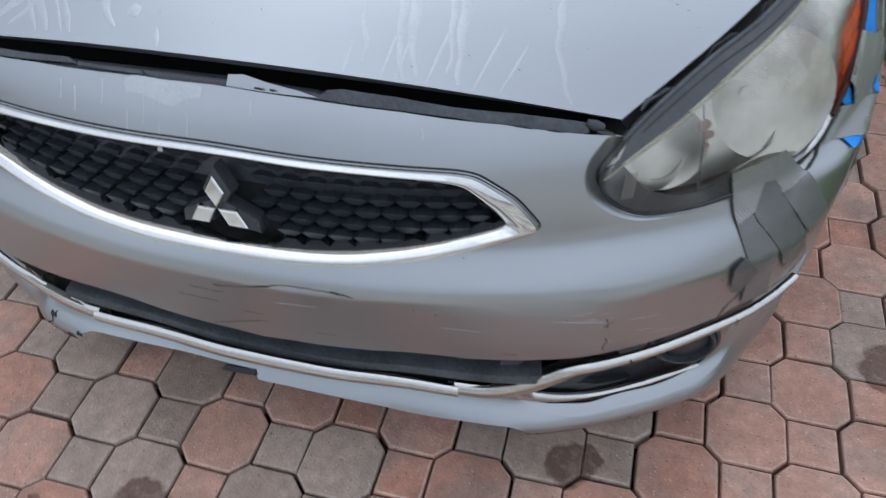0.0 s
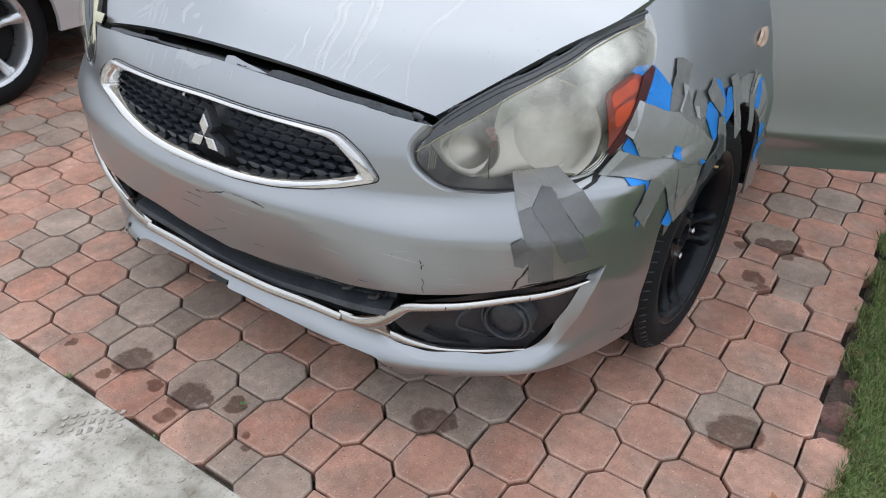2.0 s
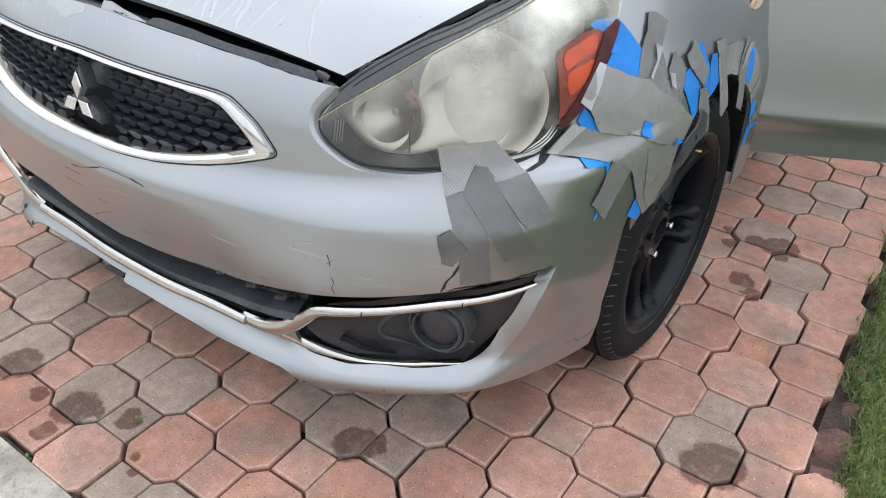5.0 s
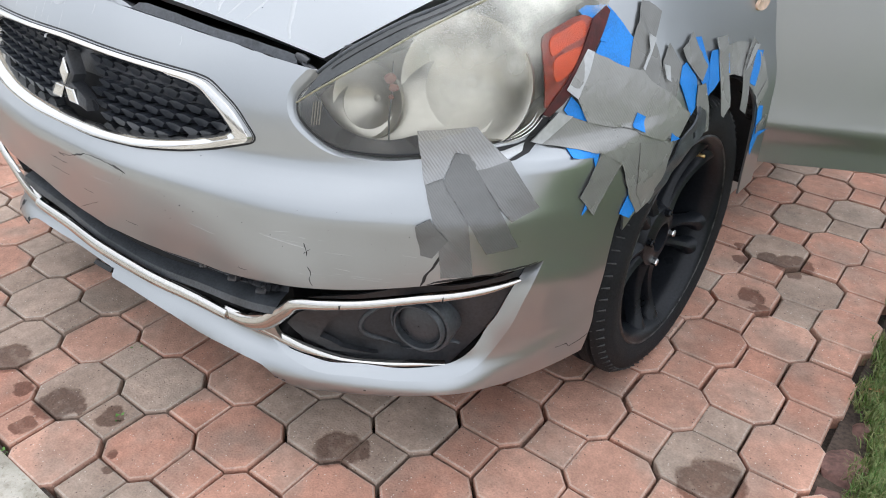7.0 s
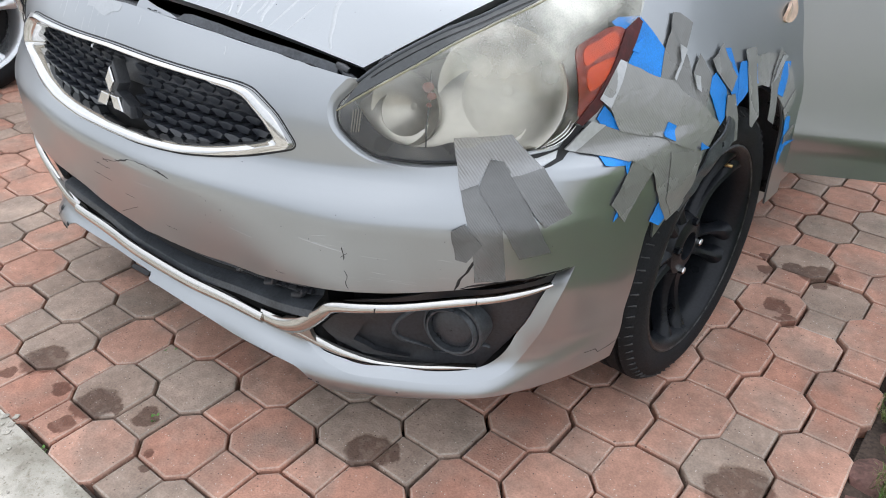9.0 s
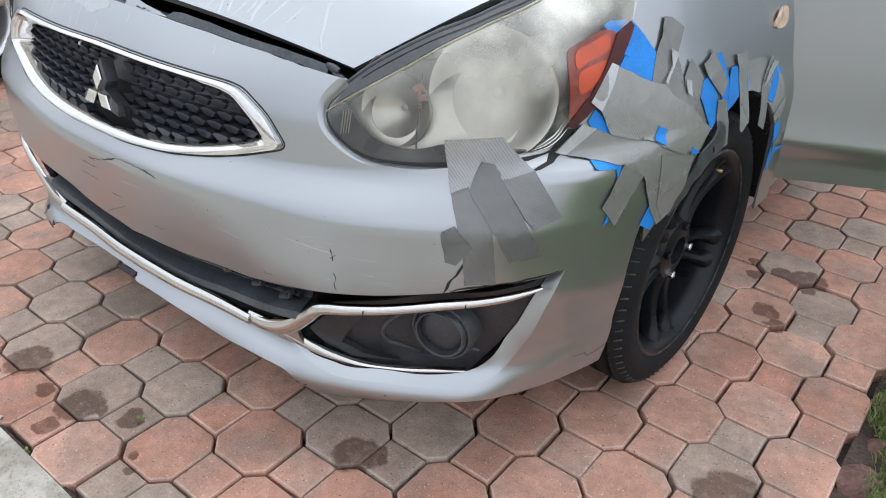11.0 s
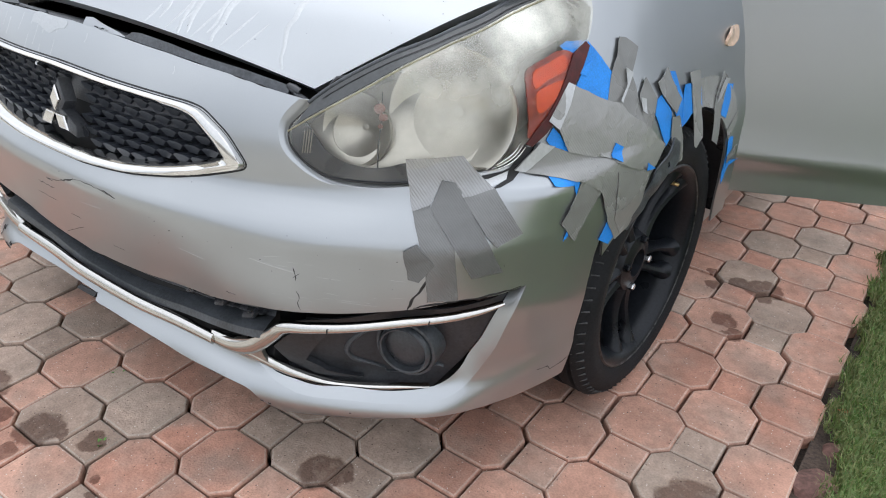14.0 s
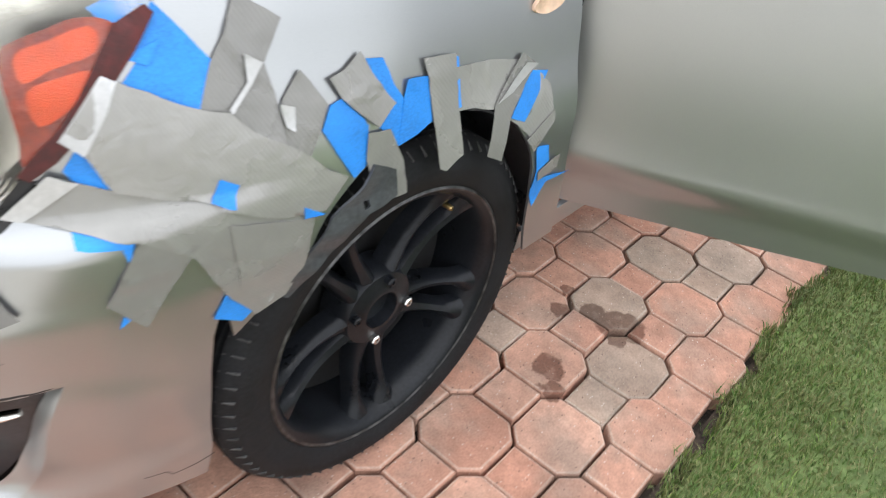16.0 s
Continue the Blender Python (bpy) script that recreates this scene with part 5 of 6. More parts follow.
stick(duct, fender, .006, [(.814, .588), (.860, .621), (.883, .613), (.911, .602), (.967, .591), (1.052, .553), (1.088, .545), (1.074, .478), (1.053, .444), (1.019, .434), (.987, .479), (.961, .536), (.916, .564), (.869, .573), (.840, .579)])
stick(duct, fender, .008, [(.997, .558), (1.047, .545), (1.083, .537), (1.068, .480), (1.030, .440), (1.003, .480)])
stick(duct, fender, .010, [(.922, .693), (.933, .689), (.991, .662), (1.021, .653), (1.035, .636), (1.065, .617), (1.085, .602), (1.104, .582), (1.125, .569), (1.098, .541), (1.052, .547), (.988, .576), (.923, .598), (.911, .601), (.894, .635), (.876, .649)])
stick(blue_tape, fender, .0135, [(.999, .600), (1.015, .591), (1.005, .572), (.986, .577)])
stick(blue_tape, fender, .0135, [(1.073, .553), (1.096, .538), (1.073, .540)])
# over the arch
stick(blue_tape, fender, .003, [(1.105, .619), (1.119, .639), (1.133, .642), (1.155, .618), (1.160, .609), (1.152, .569), (1.136, .561), (1.119, .592)])
stick(blue_tape, fender, .003, [(1.169, .670), (1.192, .666), (1.202, .638), (1.213, .622), (1.209, .589), (1.198, .575), (1.172, .607), (1.198, .620), (1.177, .653)])
stick(blue_tape, fender, .0045, [(1.221, .638), (1.252, .633), (1.254, .584), (1.229, .577), (1.198, .575), (1.210, .613)])
stick(duct, fender, .006, [(1.122, .662), (1.141, .666), (1.163, .678), (1.167, .671), (1.174, .656), (1.198, .621), (1.189, .616), (1.172, .604), (1.152, .622), (1.132, .642)])
stick(duct, fender, .002, [(1.300, .629), (1.364, .621), (1.420, .607), (1.460, .584), (1.484, .562), (1.490, .524), (1.460, .480), (1.447, .496), (1.414, .527), (1.368, .561), (1.329, .575), (1.298, .580)])
stick(blue_tape, fender, .0045, [(1.295, .643), (1.306, .639), (1.306, .583), (1.298, .583)])
stick(duct, fender, .006, [(1.248, .652), (1.300, .644), (1.301, .581), (1.306, .526), (1.276, .516), (1.266, .522), (1.256, .583), (1.252, .630)])
stick(duct, fender, .006, [(1.157, .603), (1.187, .598), (1.205, .556), (1.210, .515), (1.193, .516), (1.186, .544), (1.155, .561), (1.152, .576)])
stick(blue_tape, fender, .004, [(1.442, .589), (1.460, .584), (1.479, .580), (1.457, .558), (1.425, .529), (1.397, .542), (1.422, .564)])
stick(duct, fender, .008, [(1.425, .615), (1.436, .607), (1.451, .596), (1.397, .549), (1.378, .492), (1.350, .508), (1.366, .566)])
stick(duct, fender, .005, [(1.490, .527), (1.492, .511), (1.453, .477), (1.432, .501)])
stick(blue_tape, fender, .004, [(1.459, .482), (1.490, .474), (1.500, .445), (1.474, .436)])
stick(duct, fender, .005, [(1.523, .448), (1.525, .425), (1.480, .419), (1.474, .436)])
stick(blue_tape, fender, .004, [(1.563, .403), (1.506, .406), (1.482, .372), (1.468, .400), (1.474, .440), (1.493, .418)])
# folded-over pale edges of the tape
for pts in ([(.922, .694), (.933, .689), (.920, .667), (.894, .635), (.875, .649)], [(.814, .588), (.860, .622), (.884, .614), (.874, .608), (.831, .582)], [(1.065, .652), (1.079, .647), (1.075, .626), (1.067, .632)],
            [(1.431, .602), (1.452, .596), (1.400, .573), (1.369, .568), (1.378, .572)], [(1.043, .698), (1.058, .688), (1.044, .672), (1.022, .652), (1.020, .656), (1.041, .675)]):
    tape(on_body(pts), duct_back, "tape_fold", .0125, fender, "pale folded tape edge", .0006, pts[0][0])
part("masking_tape", ribbon(curve([(-.470, .640), (-.490, .655), (-.520, .690), (-.560, .725), (-.600, .745)], 4, False), raised(body, .003), [.030, .036, .034, .036], .002, 4, .001), cream_tape, bumper, "cream masking tape along the lamp")
part("masking_tape", ribbon([(-.50, .690), (-.47, .694), (-.445, .697)], raised(body, .004), [.022], .002, 4, .001), cream_tape, bumper, "cream masking tape along the lamp")

# cracks and scrapes
CRACKS = [([(-.020, .472), (.020, .478), (.050, .490), (.085, .499)], .0014), ([(.030, .484), (.052, .489), (.074, .497)], .0030), ([(.085, .499), (.115, .499), (.143, .497), (.172, .492)], .0011), ([(.146, .498), (.160, .496), (.174, .491)], .0026),
          ([(-.070, .336), (-.020, .362), (.027, .384)], .0014), ([(.487, .450), (.490, .440), (.488, .428)], .0024), ([(.484, .432), (.490, .437), (.497, .441)], .0012),
          ([(.489, .410), (.493, .400), (.489, .388), (.492, .376)], .0018), ([(.652, .392), (.658, .411), (.669, .428), (.684, .454)], .0058), ([(.660, .397), (.700, .406), (.760, .411), (.822, .415)], .005)]
for pts, w in CRACKS:
    line = [(u + .002 * noise.noise((u * 80, v * 80, 4)), v + .002 * noise.noise((u * 90, v * 90, 7))) for u, v in curve(pts, 6, False)]
    part("crack", ribbon(line, body, [w * .25, w, w * .45, w * .9, w * .2], .0006, 4, .0002), crack_mat, bumper, "black crack in the paint")
for pts, w in (([(.418, .452), (.450, .447), (.486, .442)], .0022), ([(.28, .43), (.33, .425)], .0010), ([(.06, .45), (.12, .455)], .0010)):
    part("scrape", ribbon(curve(pts, 5, False), body, [w * .4, w, w * .5], .0004, 4, .0001), faint_drip, bumper, "pale scrape in the paint")
for u, v, w in ((-.392, .200, .007), (-.406, .168, .008), (-.388, .165, .011), (-.368, .169, .011), (-.350, .179, .009), (-.334, .190, .006)):
    part("chipped_paint", patch([(u - w, v - w * .2), (u - w * .3, v - w * .5), (u + w, v - w * .3), (u + w * .6, v + w * .4), (u, v + w * .2), (u - w * .7, v + w * .6)], raised(body, .001), .006, (), .001), crack_mat, bumper, "black chip in the lip")
part("crack", ribbon([(-.386, .207), (-.394, .197), (-.390, .190), (-.402, .181), (-.404, .168)], raised(body, .0006), [.001, .004, .002, .0035, .002], .0006, 4, .0002), crack_mat, bumper, "black crack in the paint")
part("lip_bracket", patch([(-.097, .197), (-.042, .199), (-.040, .207), (-.092, .204)], raised(body, .002), .008, (), .006), crack_mat, bumper, "black bracket under the lip")

# fine scratches, scuffs and chips on the bumper
rng = random.Random(21)
for k in range(11):
    u, v, l = rng.uniform(.40, .66), rng.uniform(.395, .475), rng.uniform(.02, .07)
    dip = rng.uniform(-.004, .003)
    part("scratch", ribbon([(u, v), (u + l * .5, v + dip), (u + l, v + dip * 1.6)], body, [.0003, .0006, .0003], .0003, 3, .0001), faint_drip, bumper)
for u, v, l, w in ((-.06, .452, .05, .004), (-.09, .420, .06, .003), (.000, .404, .03, .003), (-.02, .470, .018, .004), (.36, .372, .02, .002), (.10, .372, .03, .002)):
    line = [(u + l * q / 7, v + .003 * noise.noise((u * 40 + q, v * 30, 5))) for q in range(8)]
    part("scuff", ribbon(line, body, [w * .2, w, w * .3, w * .8, w * .2], .0004, 4, .0001), grey_plastic, bumper, "dark scuff in the paint")
for u, v, w in ((.404, .168, .004), (.418, .166, .003), (.560, .180, .002)):
    part("chipped_paint", patch([(u - w, v - w * .1), (u + w, v - w * .1), (u + w * .7, v + w * .35), (u, v + w * .15), (u - w * .6, v + w * .4)], raised(body, .001), .005, (), .001), crack_mat, bumper, "black chip in the lip")
part("crack", ribbon([(.880, .226), (.905, .224), (.912, .214), (.940, .216), (.962, .222)], body, [.001, .002, .0014, .002, .001], .0006, 4, .0002), crack_mat, bumper, "black crack in the paint")


# ---- front wheel ----
def build_wheel(name, parent, centre, turn, radius, rim_r, width, rim_mat, spokes, label, edge_mat, treaded=False):
    """A wheel whose outer face looks along +x: tyre with tread, rim with dished spokes, hub and nuts."""
    root = new(name)
    root.parent = parent
    root.matrix_local = Matrix.Translation(centre) @ Matrix.Rotation(radians(turn), 4, "Z")
    tagged(root, label)
    w = width / 2
    r = radius
    prof = [(-w * .80, rim_r - .004), (-w, rim_r + .012), (-w * 1.03, (r + rim_r) / 2), (-w * .96, r - .018), (-w * .84, r - .005)]
    for k in range(5):
        x = -w * .78 + k * w * .39
        prof += [(x, r - .001), (x + w * .27, r), (x + w * .29, r - .007), (x + w * .37, r - .007)] if k < 4 else [(x - w * .02, r)]
    prof += [(w * .84, r - .005), (w * .95, r - .017), (w * 1.03, (r + rim_r) / 2 + .006), (w * 1.04, (r + rim_r) / 2 - .004), (w, rim_r + .012), (w * .93, rim_r + .004), (w * .80, rim_r - .004)]
    tyre = part("tyre", lathe(prof, 96), rubber, root, "worn black low-profile tyre")
    if treaded:
        sipe_me = None
        for k in range(74):
            if sipe_me is None:
                o = part("tread_sipe", block(-.013, .012, -.0011, .0011, -.004, .0011, .0004, 1), paler_rubber, tyre, "paler edge of a tread groove", 30)
                sipe_me = o.data
            else:
                o = new("tread_sipe", sipe_me)
                o.parent = tyre
            o.matrix_local = Matrix.Rotation(2 * math.pi * k / 74, 4, "X") @ Matrix.Translation((w * .865, 0, r - .0085)) @ Matrix.Rotation(radians(36), 4, "Y") @ Matrix.Rotation(radians(6), 4, "Z")
    rim = part("rim", lathe([(-w * .8, rim_r - .012), (w * .55, rim_r - .016), (w * .86, rim_r - .010), (w * .93, rim_r - .003), (w * .97, rim_r + .004), (w * .95, rim_r + .008), (w * .80, rim_r + .004), (-w * .8, rim_r + .002)], 96), rim_mat, root)
    part("rim_edge", lathe([(w * .965, rim_r + .001), (w * .985, rim_r + .004), (w * .965, rim_r + .007)], 96), edge_mat, rim, "scuffed bare rim edge")
    hub_x = w * .62
    part("hub", lathe([(hub_x - .05, .066), (hub_x - .016, .066), (hub_x - .002, .058), (hub_x + .002, .040), (hub_x + .004, .034), (hub_x + .004, .029), (hub_x - .014, .027), (hub_x - .02, .003), (hub_x - .05, .003)], 48), rim_mat, rim)
    # added black disc that blocks light, so the spoke openings read as deep shade
    part("spoke_shade_disc", lathe([(-w * .10, rim_r - .022), (-w * .02, rim_r - .022), (-w * .02, .03), (-w * .10, .03)], 48), void, root, "added black disc for the shade behind the spokes")
    spoke_me = {}
    pairs = spokes == 10
    for k in range(spokes):
        hand = (1 if k % 2 else -1) if pairs else 0
        if hand not in spoke_me:
            bm = bmesh.new()
            rings = []
            for q in range(13):
                f = q / 12
                rr = .046 + (rim_r - .010 - .046) * f
                ww = (.022 - .007 * math.sin(math.pi * f) + .020 * max(0, f - .80) / .2 + .010 * (1 - f) ** 2) if pairs else (.030 + .022 * (2 * f - 1) ** 2 + .012 * (1 - f)) * .85
                off = hand * (.012 + .012 * math.sin(math.pi * .5 * f) + .004 * f * f)
                x = hub_x - .002 + (w * .86 - hub_x) * f ** 1.8 - .010 * math.sin(math.pi * f)
                d = .034 - .008 * f
                rings.append([bm.verts.new(p) for p in ((x - .002, off - ww * .34, rr), (x + .002, off + hand * ww * .10, rr), (x - .002, off + ww * .34, rr), (x - d * .35, off + ww * .52, rr), (x - d, off + ww * .55, rr), (x - d, off - ww * .55, rr), (x - d * .35, off - ww * .52, rr))])
            for a0, a1 in zip(rings, rings[1:]):
                for q in range(7):
                    bm.faces.new((a0[q], a0[(q + 1) % 7], a1[(q + 1) % 7], a1[q]))
            bm.faces.new(rings[0]), bm.faces.new(list(reversed(rings[-1])))
            bmesh.ops.recalc_face_normals(bm, faces=bm.faces)
            o = part("spoke", bm, rim_mat, rim, "", 35)
            spoke_me[hand] = o.data
        else:
            o = new("spoke", spoke_me[hand])
            o.parent = rim
        o.matrix_local = Matrix.Rotation(radians(-40 + 72 * (k // 2)) if pairs else 2 * math.pi * (k + .85) / spokes, 4, "X")
    for k in range(4):
        a = radians(-13 + 90 * k)
        o = part("lug_nut", lathe([(0, .0075), (.010, .0075), (.0125, .0060), (.013, .0035), (.010, .003), (0, .003)], 6), nut_mat if k in (0, 3) else rim_mat, rim, "", 20)
        o.matrix_local = Matrix.Rotation(0, 4, "X") @ Matrix.Translation((hub_x - .002, .05 * math.cos(a), .05 * math.sin(a)))
    o = part("valve", lathe([(0, .004), (.016, .004), (.018, .0025), (0, .0025)], 12), brass, rim, "brass tyre valve")
    o.matrix_local = Matrix.Translation((w * .62, .105, .135))
    return root


build_wheel("front_wheel", car, (.708, AX + .006, AZ), -2.0, .274, .201, .190, rim_black, 10, "black multi-spoke wheel under the taped arch", bare_lip, True)

# ---- open door ----
DOOR_DIR = Vector((1, .50, 0)).normalized()
DOOR_OUT = Vector((DOOR_DIR.y, -DOOR_DIR.x, 0))
HINGE = Vector((.835, 1.085, 0))

def door_skin(u, v):
    """u metres from the hinge, v up."""
    swell = .030 - .075 * max(v - .40, 0) ** 1.25
    foot = -.012 * min(max((.40 - v) / .025, 0), 1) ** 1.0 * (1 if v < .40 else 0)
    crease = .375 - .03 * min(u, 1.0)
    k = min(max((crease - v) / .045, 0), 1)
    rise = .008 * math.exp(-max(v - crease, 0) / .040)
    p = HINGE + DOOR_DIR * u + DOOR_OUT * (swell + rise - .010 * k * k * (3 - 2 * k))
    return (p.x, p.y, v)


door = part("front_door", patch([(-.10, .285), (.30, .280), (.90, .283), (1.00, .33), (1.03, .55), (1.03, .96), (-.10, .96)], door_skin, .012, (), .006), silver, car, "open silver front door")
part("door_inside", patch([(.02, .30), (.98, .30), (1.0, .95), (.02, .95)], lambda u, v: tuple(HINGE + DOOR_DIR * u - DOOR_OUT * .075 + Vector((0, 0, v))), .1, (), .01), grey_plastic, door, "dark inner door panel")
for v in (.42, .78):
    o = part("door_hinge", block(-.06, .01, -.02, .02, -.025, .025, .006), grey_plastic, door, "steel door hinge")
    o.matrix_local = Matrix.Translation(HINGE - DOOR_OUT * .085 + Vector((0, 0, v)))
part("door_belt", ribbon([(u * .1, .955) for u in range(0, 11)], door_skin, [.03], .010, 6, .004), black_plastic, door, "black belt moulding")

# ---- the rest of the car, behind what is seen ----
part("cabin_side", patch([(1.71, .27), (1.71, .92), (3.9, .95), (4.25, .80), (4.3, .30)], lambda u, v: (.80 - .10 * max(0, v - .6), .06 + (u - .66), v), .12, (), .02), silver, car, "silver body side")
part("cabin_side", patch([(1.05, .30), (1.05, .80), (1.71, .92), (3.9, .95), (4.25, .80), (4.3, .30)], lambda u, v: (-(.80 - .10 * max(0, v - .6)) + .016, .06 + (u - .66), v), .12, (), .02), silver, car, "silver body side")
part("windscreen", patch([(-.62, 0), (.62, 0), (.52, 1), (-.52, 1)], lambda u, v: (u + CX, 1.10 + .62 * v, 1.0 + .42 * v), .2, (), .006), glass_dark, car, "dark sloping windscreen")
part("roof", patch([(-.54, 1.70), (.54, 1.70), (.50, 3.2), (-.50, 3.2)], lambda u, v: (u + CX, v, 1.47 - .25 * u * u - .03 * (v - 2.2) ** 2), .1, (), .03), silver, car, "silver roof")
part("cabin_glass", patch([(1.15, .95), (1.75, 1.40), (3.2, 1.40), (3.55, .95)], lambda u, v: (.72 - .32 * (v - .95) + CX, u, v), .2, (), .006), glass_dark, car)
part("cabin_glass", patch([(1.15, .95), (1.75, 1.40), (3.2, 1.40), (3.55, .95)], lambda u, v: (-.72 + .32 * (v - .95) + CX, u, v), .2, (), .006), glass_dark, car)
part("tail", patch([(-.66, .30), (.66, .30), (.66, .95), (.50, 1.42), (-.50, 1.42), (-.66, .95)], lambda u, v: (u + CX, 3.72 - .42 * max(0, v - .9), v), .15, (), .02), silver, car, "silver tail")
part("underbody", block(-.62, .64, 1.0, 3.6, .20, .32), void, car, "", 0)

build_wheel("front_wheel", car, (-.692, AX + .006, AZ), 182.0, .274, .201, .190, rim_black, 10, "black multi-spoke wheel", bare_lip)
for x, turn in ((.700, 0), (-.684, 180)):
    build_wheel("rear_wheel", car, (x, 3.06, AZ), turn, .274, .201, .190, rim_black, 10, "black multi-spoke rear wheel", bare_lip)
part("fender", patch(mirror(fender_outline), body, .03, (), .004), silver, car, "silver front fender")

# ---- the neighbouring car ----
other = thing("parked_car", "pale parked car with a silver alloy wheel", "car")
build_wheel("front_wheel", other, (-2.020, .440, .280), 0, .280, .200, .200, alloy, 5, "five-spoke silver alloy wheel with a black tyre", alloy)
OTHER = [(-.35, .45), (-.30, .70), (.10, .80), (.60, .82), (1.4, .86), (3.4, .88), (3.55, .70), (3.5, .26), (3.12, .26)] + [(2.80 + .33 * math.cos(radians(a)), .30 + .33 * math.sin(radians(a))) for a in range(0, 181, 12)] + [(2.4, .22), (1.0, .22)] + [(.44 + .315 * math.cos(radians(a)), .28 + .315 * math.sin(radians(a))) for a in range(-10, 191, 10)] + [(.08, .22), (-.25, .25)]
OTHER = list(reversed(OTHER))
part("body_side", patch(OTHER, lambda u, v: (-1.885 - .05 * abs(v - .55) - .10 * max(0, -u), u, v), .06, (), .02), far_silver, other, "pale painted body side")
part("bonnet", patch([(-3.4, -.3), (-1.93, -.3), (-1.93, 3.5), (-3.4, 3.5)], lambda u, v: (u, v, .84 + .07 * min(1, v + .3) - .25 * (u + 2.67) ** 2), .15, (), .02), far_silver, other, "pale painted bonnet")
part("inner_arch", block(-3.3, -2.09, -.25, 3.4, .16, .62), void, other, "black underside", 0)

build_wheel("rear_wheel", other, (-2.020, 2.80, .300), 0, .280, .200, .200, alloy, 5, "five-spoke silver alloy rear wheel", alloy)
part("windscreen", patch([(-.66, 0), (.66, 0), (.54, 1), (-.54, 1)], lambda u, v: (u - 2.67, .62 + .62 * v, .90 + .46 * v), .2, (), .006), glass_dark, other, "dark sloping windscreen")
part("roof", patch([(-.56, 1.22), (.56, 1.22), (.52, 2.85), (-.52, 2.85)], lambda u, v: (u - 2.67, v, 1.38 - .2 * u * u - .03 * (v - 2) ** 2), .15, (), .03), far_silver, other, "pale roof")
for side in (1, -1):
    part("side_window", patch([(.72, .88), (1.26, 1.33), (2.82, 1.33), (3.2, .88)], lambda u, v: (-2.67 + side * (.70 - .30 * (v - .88)), u, v), .2, (), .006), glass_dark, other, "dark side glass")
part("rear_window", patch([(-.66, .88), (.66, .88), (.52, 1.36), (-.52, 1.36)], lambda u, v: (u - 2.67, 3.25 - .8 * (v - .88), v), .2, (), .006), glass_dark, other, "dark rear glass")

# ---- pavers ----
pavement = tagged(new("pavement"), "worn red and grey octagonal concrete paving", "pavement", kind="structure")
GREYS = {(0, -2), (1, -1), (-2, -2), (-3, -1), (-2, 0), (-4, 0), (3, -3), (4, 0), (5, 1), (9, 3), (8, 12), (9, 13), (8, 10), (9, 9), (3, 1), (-5, 1), (-6, 2), (-7, -1), (-3, 3), (-8, 4), (-5, 5)}

GREY_SQUARES = {(-2, -1), (-3, -2), (0, -1), (1, -2), (2, -3), (3, 0), (9, 4), (9, 8), (7, 8), (9, 12), (-4, -1), (5, 0), (-6, 1), (4, 1), (-5, 0), (-1, 2)}


def clip(poly, nx, ny, d):
    out = []
    if not poly:
        return out
    for a, b in zip(poly, (*poly[1:], poly[0])):
        da, db = a[0] * nx + a[1] * ny - d, b[0] * nx + b[1] * ny - d
        if da <= 0:
            out.append(a)
        if (da < 0 < db) or (db < 0 < da):
            k = da / (da - db)
            out.append((a[0] + (b[0] - a[0]) * k, a[1] + (b[1] - a[1]) * k))
    clean = [p for i, p in enumerate(out) if math.dist(p, out[i - 1]) > .004]
    return clean if len(clean) >= 3 else []


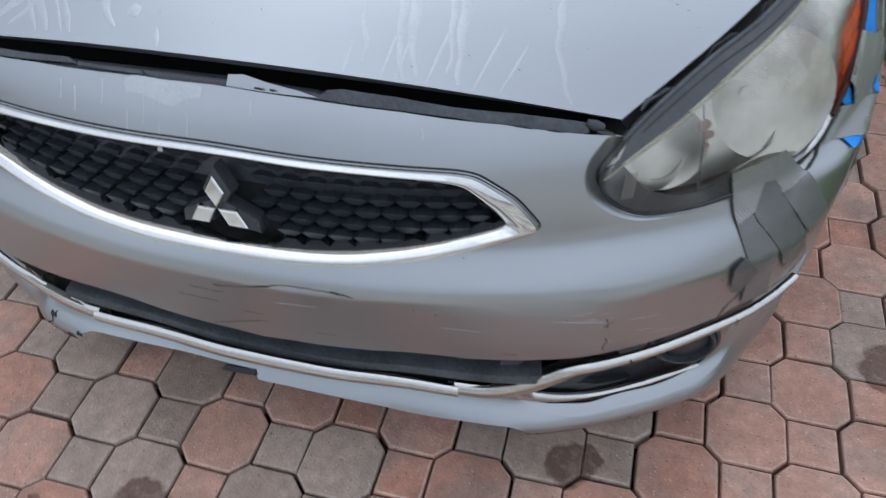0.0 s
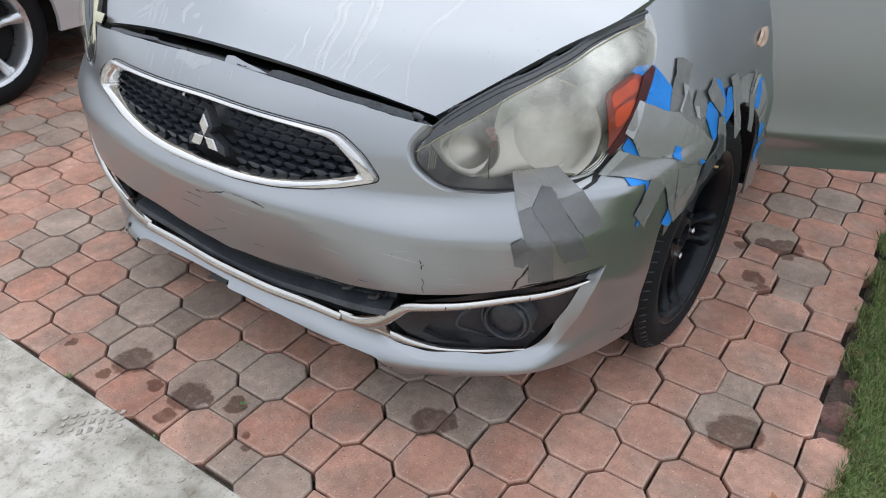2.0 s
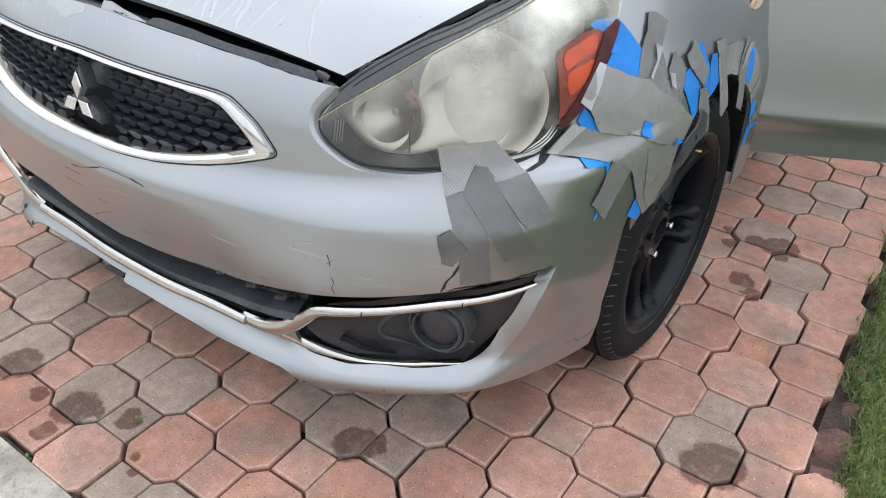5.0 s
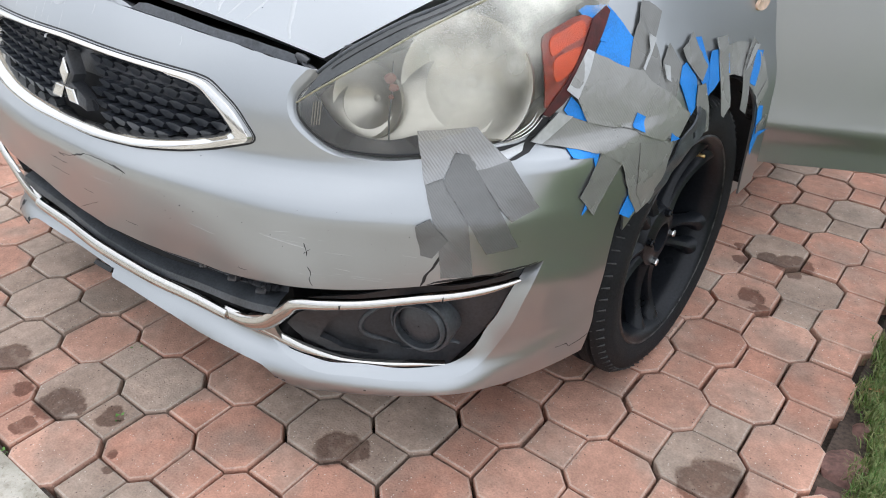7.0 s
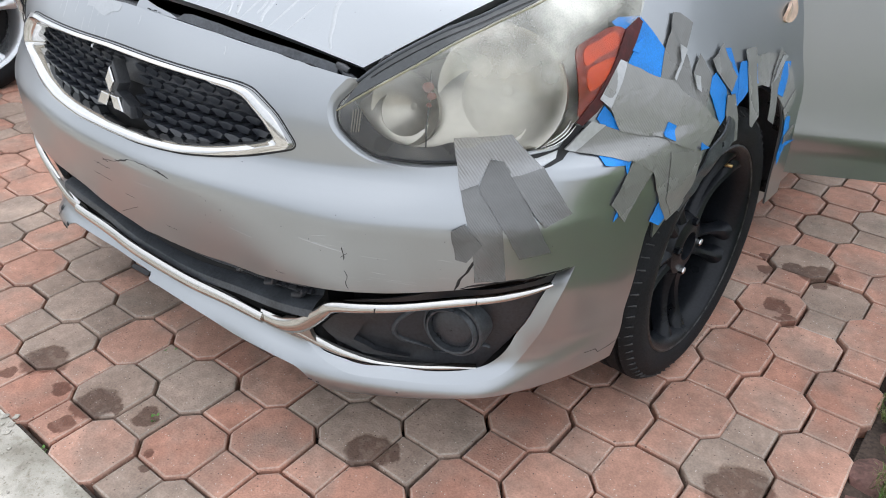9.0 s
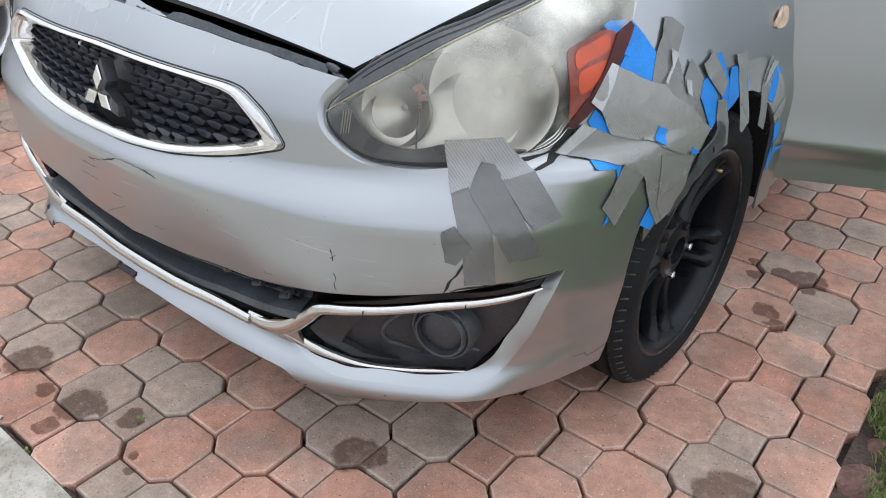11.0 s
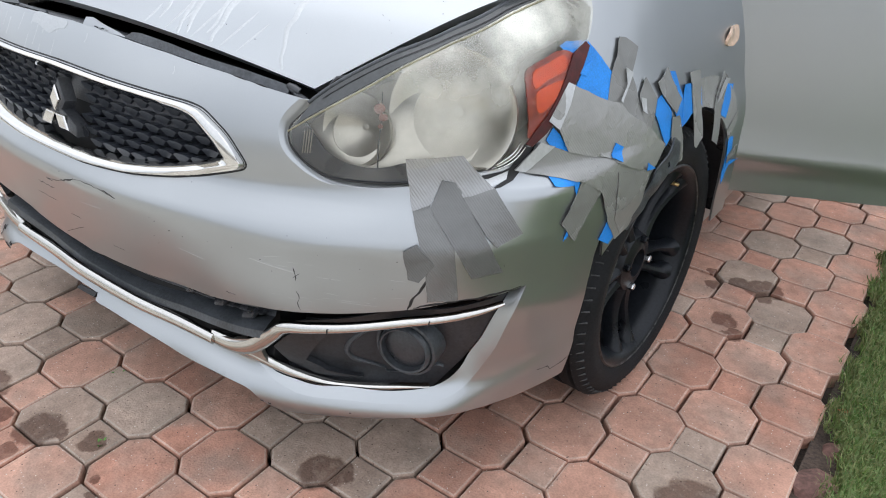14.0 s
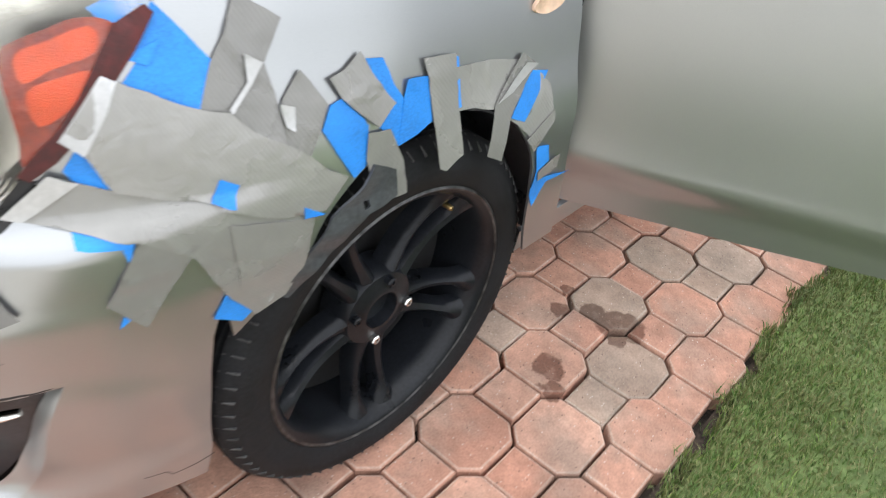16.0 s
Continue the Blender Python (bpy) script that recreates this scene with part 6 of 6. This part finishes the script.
WIDE, CH, GAP = .1385, .0265, .0021
SQ = 2 * PITCH - WIDE
h_ = WIDE / 2 - GAP
OCT = [(h_ - CH, -h_), (h_, -h_ + CH), (h_, h_ - CH), (h_ - CH, h_), (-h_ + CH, h_), (-h_, h_ - CH), (-h_, -h_ + CH), (-h_ + CH, -h_)]
q_ = SQ / 2 - GAP
SQUARE = [(-q_, -q_ - PITCH), (q_, -q_ - PITCH), (q_, q_ - PITCH + .0010), (-q_, q_ - PITCH + .0010)]
near_me = {}
rng = random.Random(11)
far_verts = {0: ([], []), 1: ([], [])}
for i in range(-34, 13):
    for j in range(-4, 40):
        if (i + j) % 2:
            continue
        x, y = OX + i * PITCH, OY + j * PITCH
        grey = (i, j) in GREYS or ((i < -6 or j > 14) and rng.random() < .3)
        last = EDGE_X if j > 3 else EDGE_X + .075
        whole = x + WIDE / 2 < last and y - PITCH - SQ / 2 > EDGE_Y
        polys = [OCT, SQUARE]
        if not whole:
            polys = [clip(clip(p, 1, 0, last - x), 0, -1, y - EDGE_Y) for p in polys]
            polys = [p for p in polys if p]
            if not polys or sum(abs(sum(a[0] * b[1] - a[1] * b[0] for a, b in zip(p, (*p[1:], p[0])))) for p in polys) < .003:
                continue
        near = -1.05 < x < 1.25 and y < 2.05
        z, tx, ty, rz = rng.gauss(-.0008, .0014), rng.gauss(0, .006), rng.gauss(0, .006), rng.gauss(0, .008)
        if i == 9 and j in (7, 9):
            z, tx = z - .006, .02
        m = Matrix.Translation((x + rng.gauss(0, .0009), y + rng.gauss(0, .0009), z)) @ Euler((tx, ty, rz)).to_matrix().to_4x4()
        grey_sq = (i, j - 1) in GREY_SQUARES or ((i < -6 or j > 14) and grey)
        key = (grey, grey_sq) if whole else None
        if near and key in near_me:
            ob = new("paver", near_me[key])
        else:
            blocks = [prism(p, -.045, 0, .0046, 1) for p in polys]
            for b, p in zip(blocks, polys):
                if sum(q[1] for q in p) / len(p) < -.075:
                    for face in b.faces:
                        face.material_index += 2
            bm = joined(*blocks)
            if not near:
                bm.verts.index_update()
                vs, fs = far_verts[int(grey)]
                b0 = len(vs)
                vs += [tuple(m @ v.co) for v in bm.verts]
                fs += [[b0 + v.index for v in f.verts] for f in bm.faces]
                bm.free()
                continue
            ob = link_mesh("paver", bm, paver_grey if grey else paver_red, 22)
            for mat in (worn_grey if grey else worn_red, paver_grey if grey_sq else paver_red, worn_grey if grey_sq else worn_red):
                ob.data.materials.append(mat)
            if key:
                near_me[key] = ob.data
        ob.parent = pavement
        ob.matrix_local = m
for grey in (0, 1):
    me = bpy.data.meshes.new("far_pavers")
    me.from_pydata(far_verts[grey][0], [], far_verts[grey][1])
    me.materials.append(paver_grey if grey else paver_red)
    ob = new("far_pavers", me)
    ob.parent = pavement
    tagged(ob, kind="stuff")

# dirt left by a shoe and scraps of dirt on the slab
def dirt_mark(cx, cy, turn, pts):
    c, s2 = math.cos(turn), math.sin(turn)
    place = [(cx + x * c - y * s2, cy + x * s2 + y * c) for x, y in pts]
    return part("dirt_mark", prism(place, .003, .0046, .0004), dirt_mat, slab, "", 0)


for row in range(7):
    for col in range(3):
        wide_ = .011 if row in (2, 3, 4) else .008
        x0, y0 = -.030 + row * .020, (col - 1) * (wide_ * 2 + .004) + .003 * (row % 2)
        dirt_mark(-.150, -.400, .75, [(x0, y0 - wide_ * .8), (x0 + .010, y0 - wide_ * .5), (x0 + .012, y0 + wide_ * .6), (x0 + .003, y0 + wide_ * .8)])
rng = random.Random(33)
for k in range(70):
    x, y, r = rng.uniform(-.9, .5), EDGE_Y - .02 - abs(rng.gauss(0, .12)), rng.uniform(.002, .009)
    dirt_mark(x, y, rng.uniform(0, 6.28), [(r * rng.uniform(.5, 1.2) * math.cos(2 * math.pi * q / 7), r * rng.uniform(.3, .8) * math.sin(2 * math.pi * q / 7)) for q in range(7)])

# ---- loose things on the ground ----
def stone(at, size, seed, mat=stone_mat):
    bm = bmesh.new()
    bmesh.ops.create_icosphere(bm, subdivisions=2, radius=size)
    for v in bm.verts:
        v.co *= 1 + .35 * noise.noise(v.co * (1.6 / size) + Vector((seed, 0, 0)))
        v.co.z *= .7
    ob = link_mesh("stone", bm, mat, 35)
    ob.location = at
    return tagged(ob, "rough brown edging stone in the soil", "stone", group="edging stones")


for k, (x, y, s_) in enumerate(((1.195, .560, .045), (1.19, .47, .030), (1.20, .68, .026))):
    stone((x, y, -.020), s_, k * 3.1)
tagged(link_mesh("edge_joint", block(-6, 1.2, EDGE_Y - .03, EDGE_Y + .006, -.05, -.003), soil, 0), "dirt-filled joint between slab and paving", "joint", kind="structure")
bm = block(1.155, 1.30, -.35, 2.4, -.08, -.016)
tagged(link_mesh("soil_strip", bm, soil, 0), "bare dark soil along the paving edge", "soil", kind="structure")


def leaf(at, turn, size):
    bm = bmesh.new()
    pts = [(0, -1), (.35, -.45), (.42, 0), (.25, .55), (0, 1), (-.25, .55), (-.42, 0), (-.35, -.45)]
    rim_v = [bm.verts.new((x * size, y * size, .12 * size * abs(x))) for x, y in pts]
    mid = [bm.verts.new((0, y * size, -.05 * size)) for y in (-.5, 0, .5)]
    order = [(0, 1, mid[0]), (1, 2, mid[0]), (2, 3, mid[1]), (3, 4, mid[2]), (4, 5, mid[2]), (5, 6, mid[1]), (6, 7, mid[0]), (7, 0, mid[0])]
    for a, b, c in order:
        bm.faces.new((rim_v[a], rim_v[b], c))
    for a, b, c in ((2, mid[1], mid[0]), (3, mid[2], mid[1]), (5, mid[1], mid[2]), (6, mid[0], mid[1])):
        bm.faces.new((rim_v[a], b, c))
    bmesh.ops.recalc_face_normals(bm, faces=bm.faces)
    ob = link_mesh("leaf", bm, leaf_mat, 60)
    ob.matrix_world = Matrix.Translation(at) @ Euler((.12, .05, turn)).to_matrix().to_4x4()
    return tagged(ob, "small dry reddish leaf lying flat", "leaf", group="fallen leaves")


leaf((1.135, .245, .006), .6, .018)
leaf((1.19, .79, .004), 2.1, .016)
leaf((1.165, 1.62, .006), 1.0, .016)


def sprout(at, seed):
    bm = bmesh.new()
    r_ = random.Random(seed)
    for k in range(7):
        a, l = r_.uniform(0, 6.28), r_.uniform(.008, .016)
        c, s2 = math.cos(a), math.sin(a)
        w = .0025
        vs = [bm.verts.new(p) for p in ((-s2 * w * .3, c * w * .3, 0), (s2 * w * .3, -c * w * .3, 0), (c * l * .6 + s2 * w, s2 * l * .6 - c * w, l * .5), (c * l, s2 * l, l * .55), (c * l * .6 - s2 * w, s2 * l * .6 + c * w, l * .5))]
        bm.faces.new(vs)
    ob = link_mesh("weed_sprout", bm, sprout_mat, 60)
    ob.location = at
    return tagged(ob, "tiny green weed sprouting from a joint", "weed", group="weeds")


for k, (x, y) in enumerate(((.105, -.155), (-.045, -.02), (.02, -.325), (-.30, -.322))):
    sprout((x, y, -.006), k)
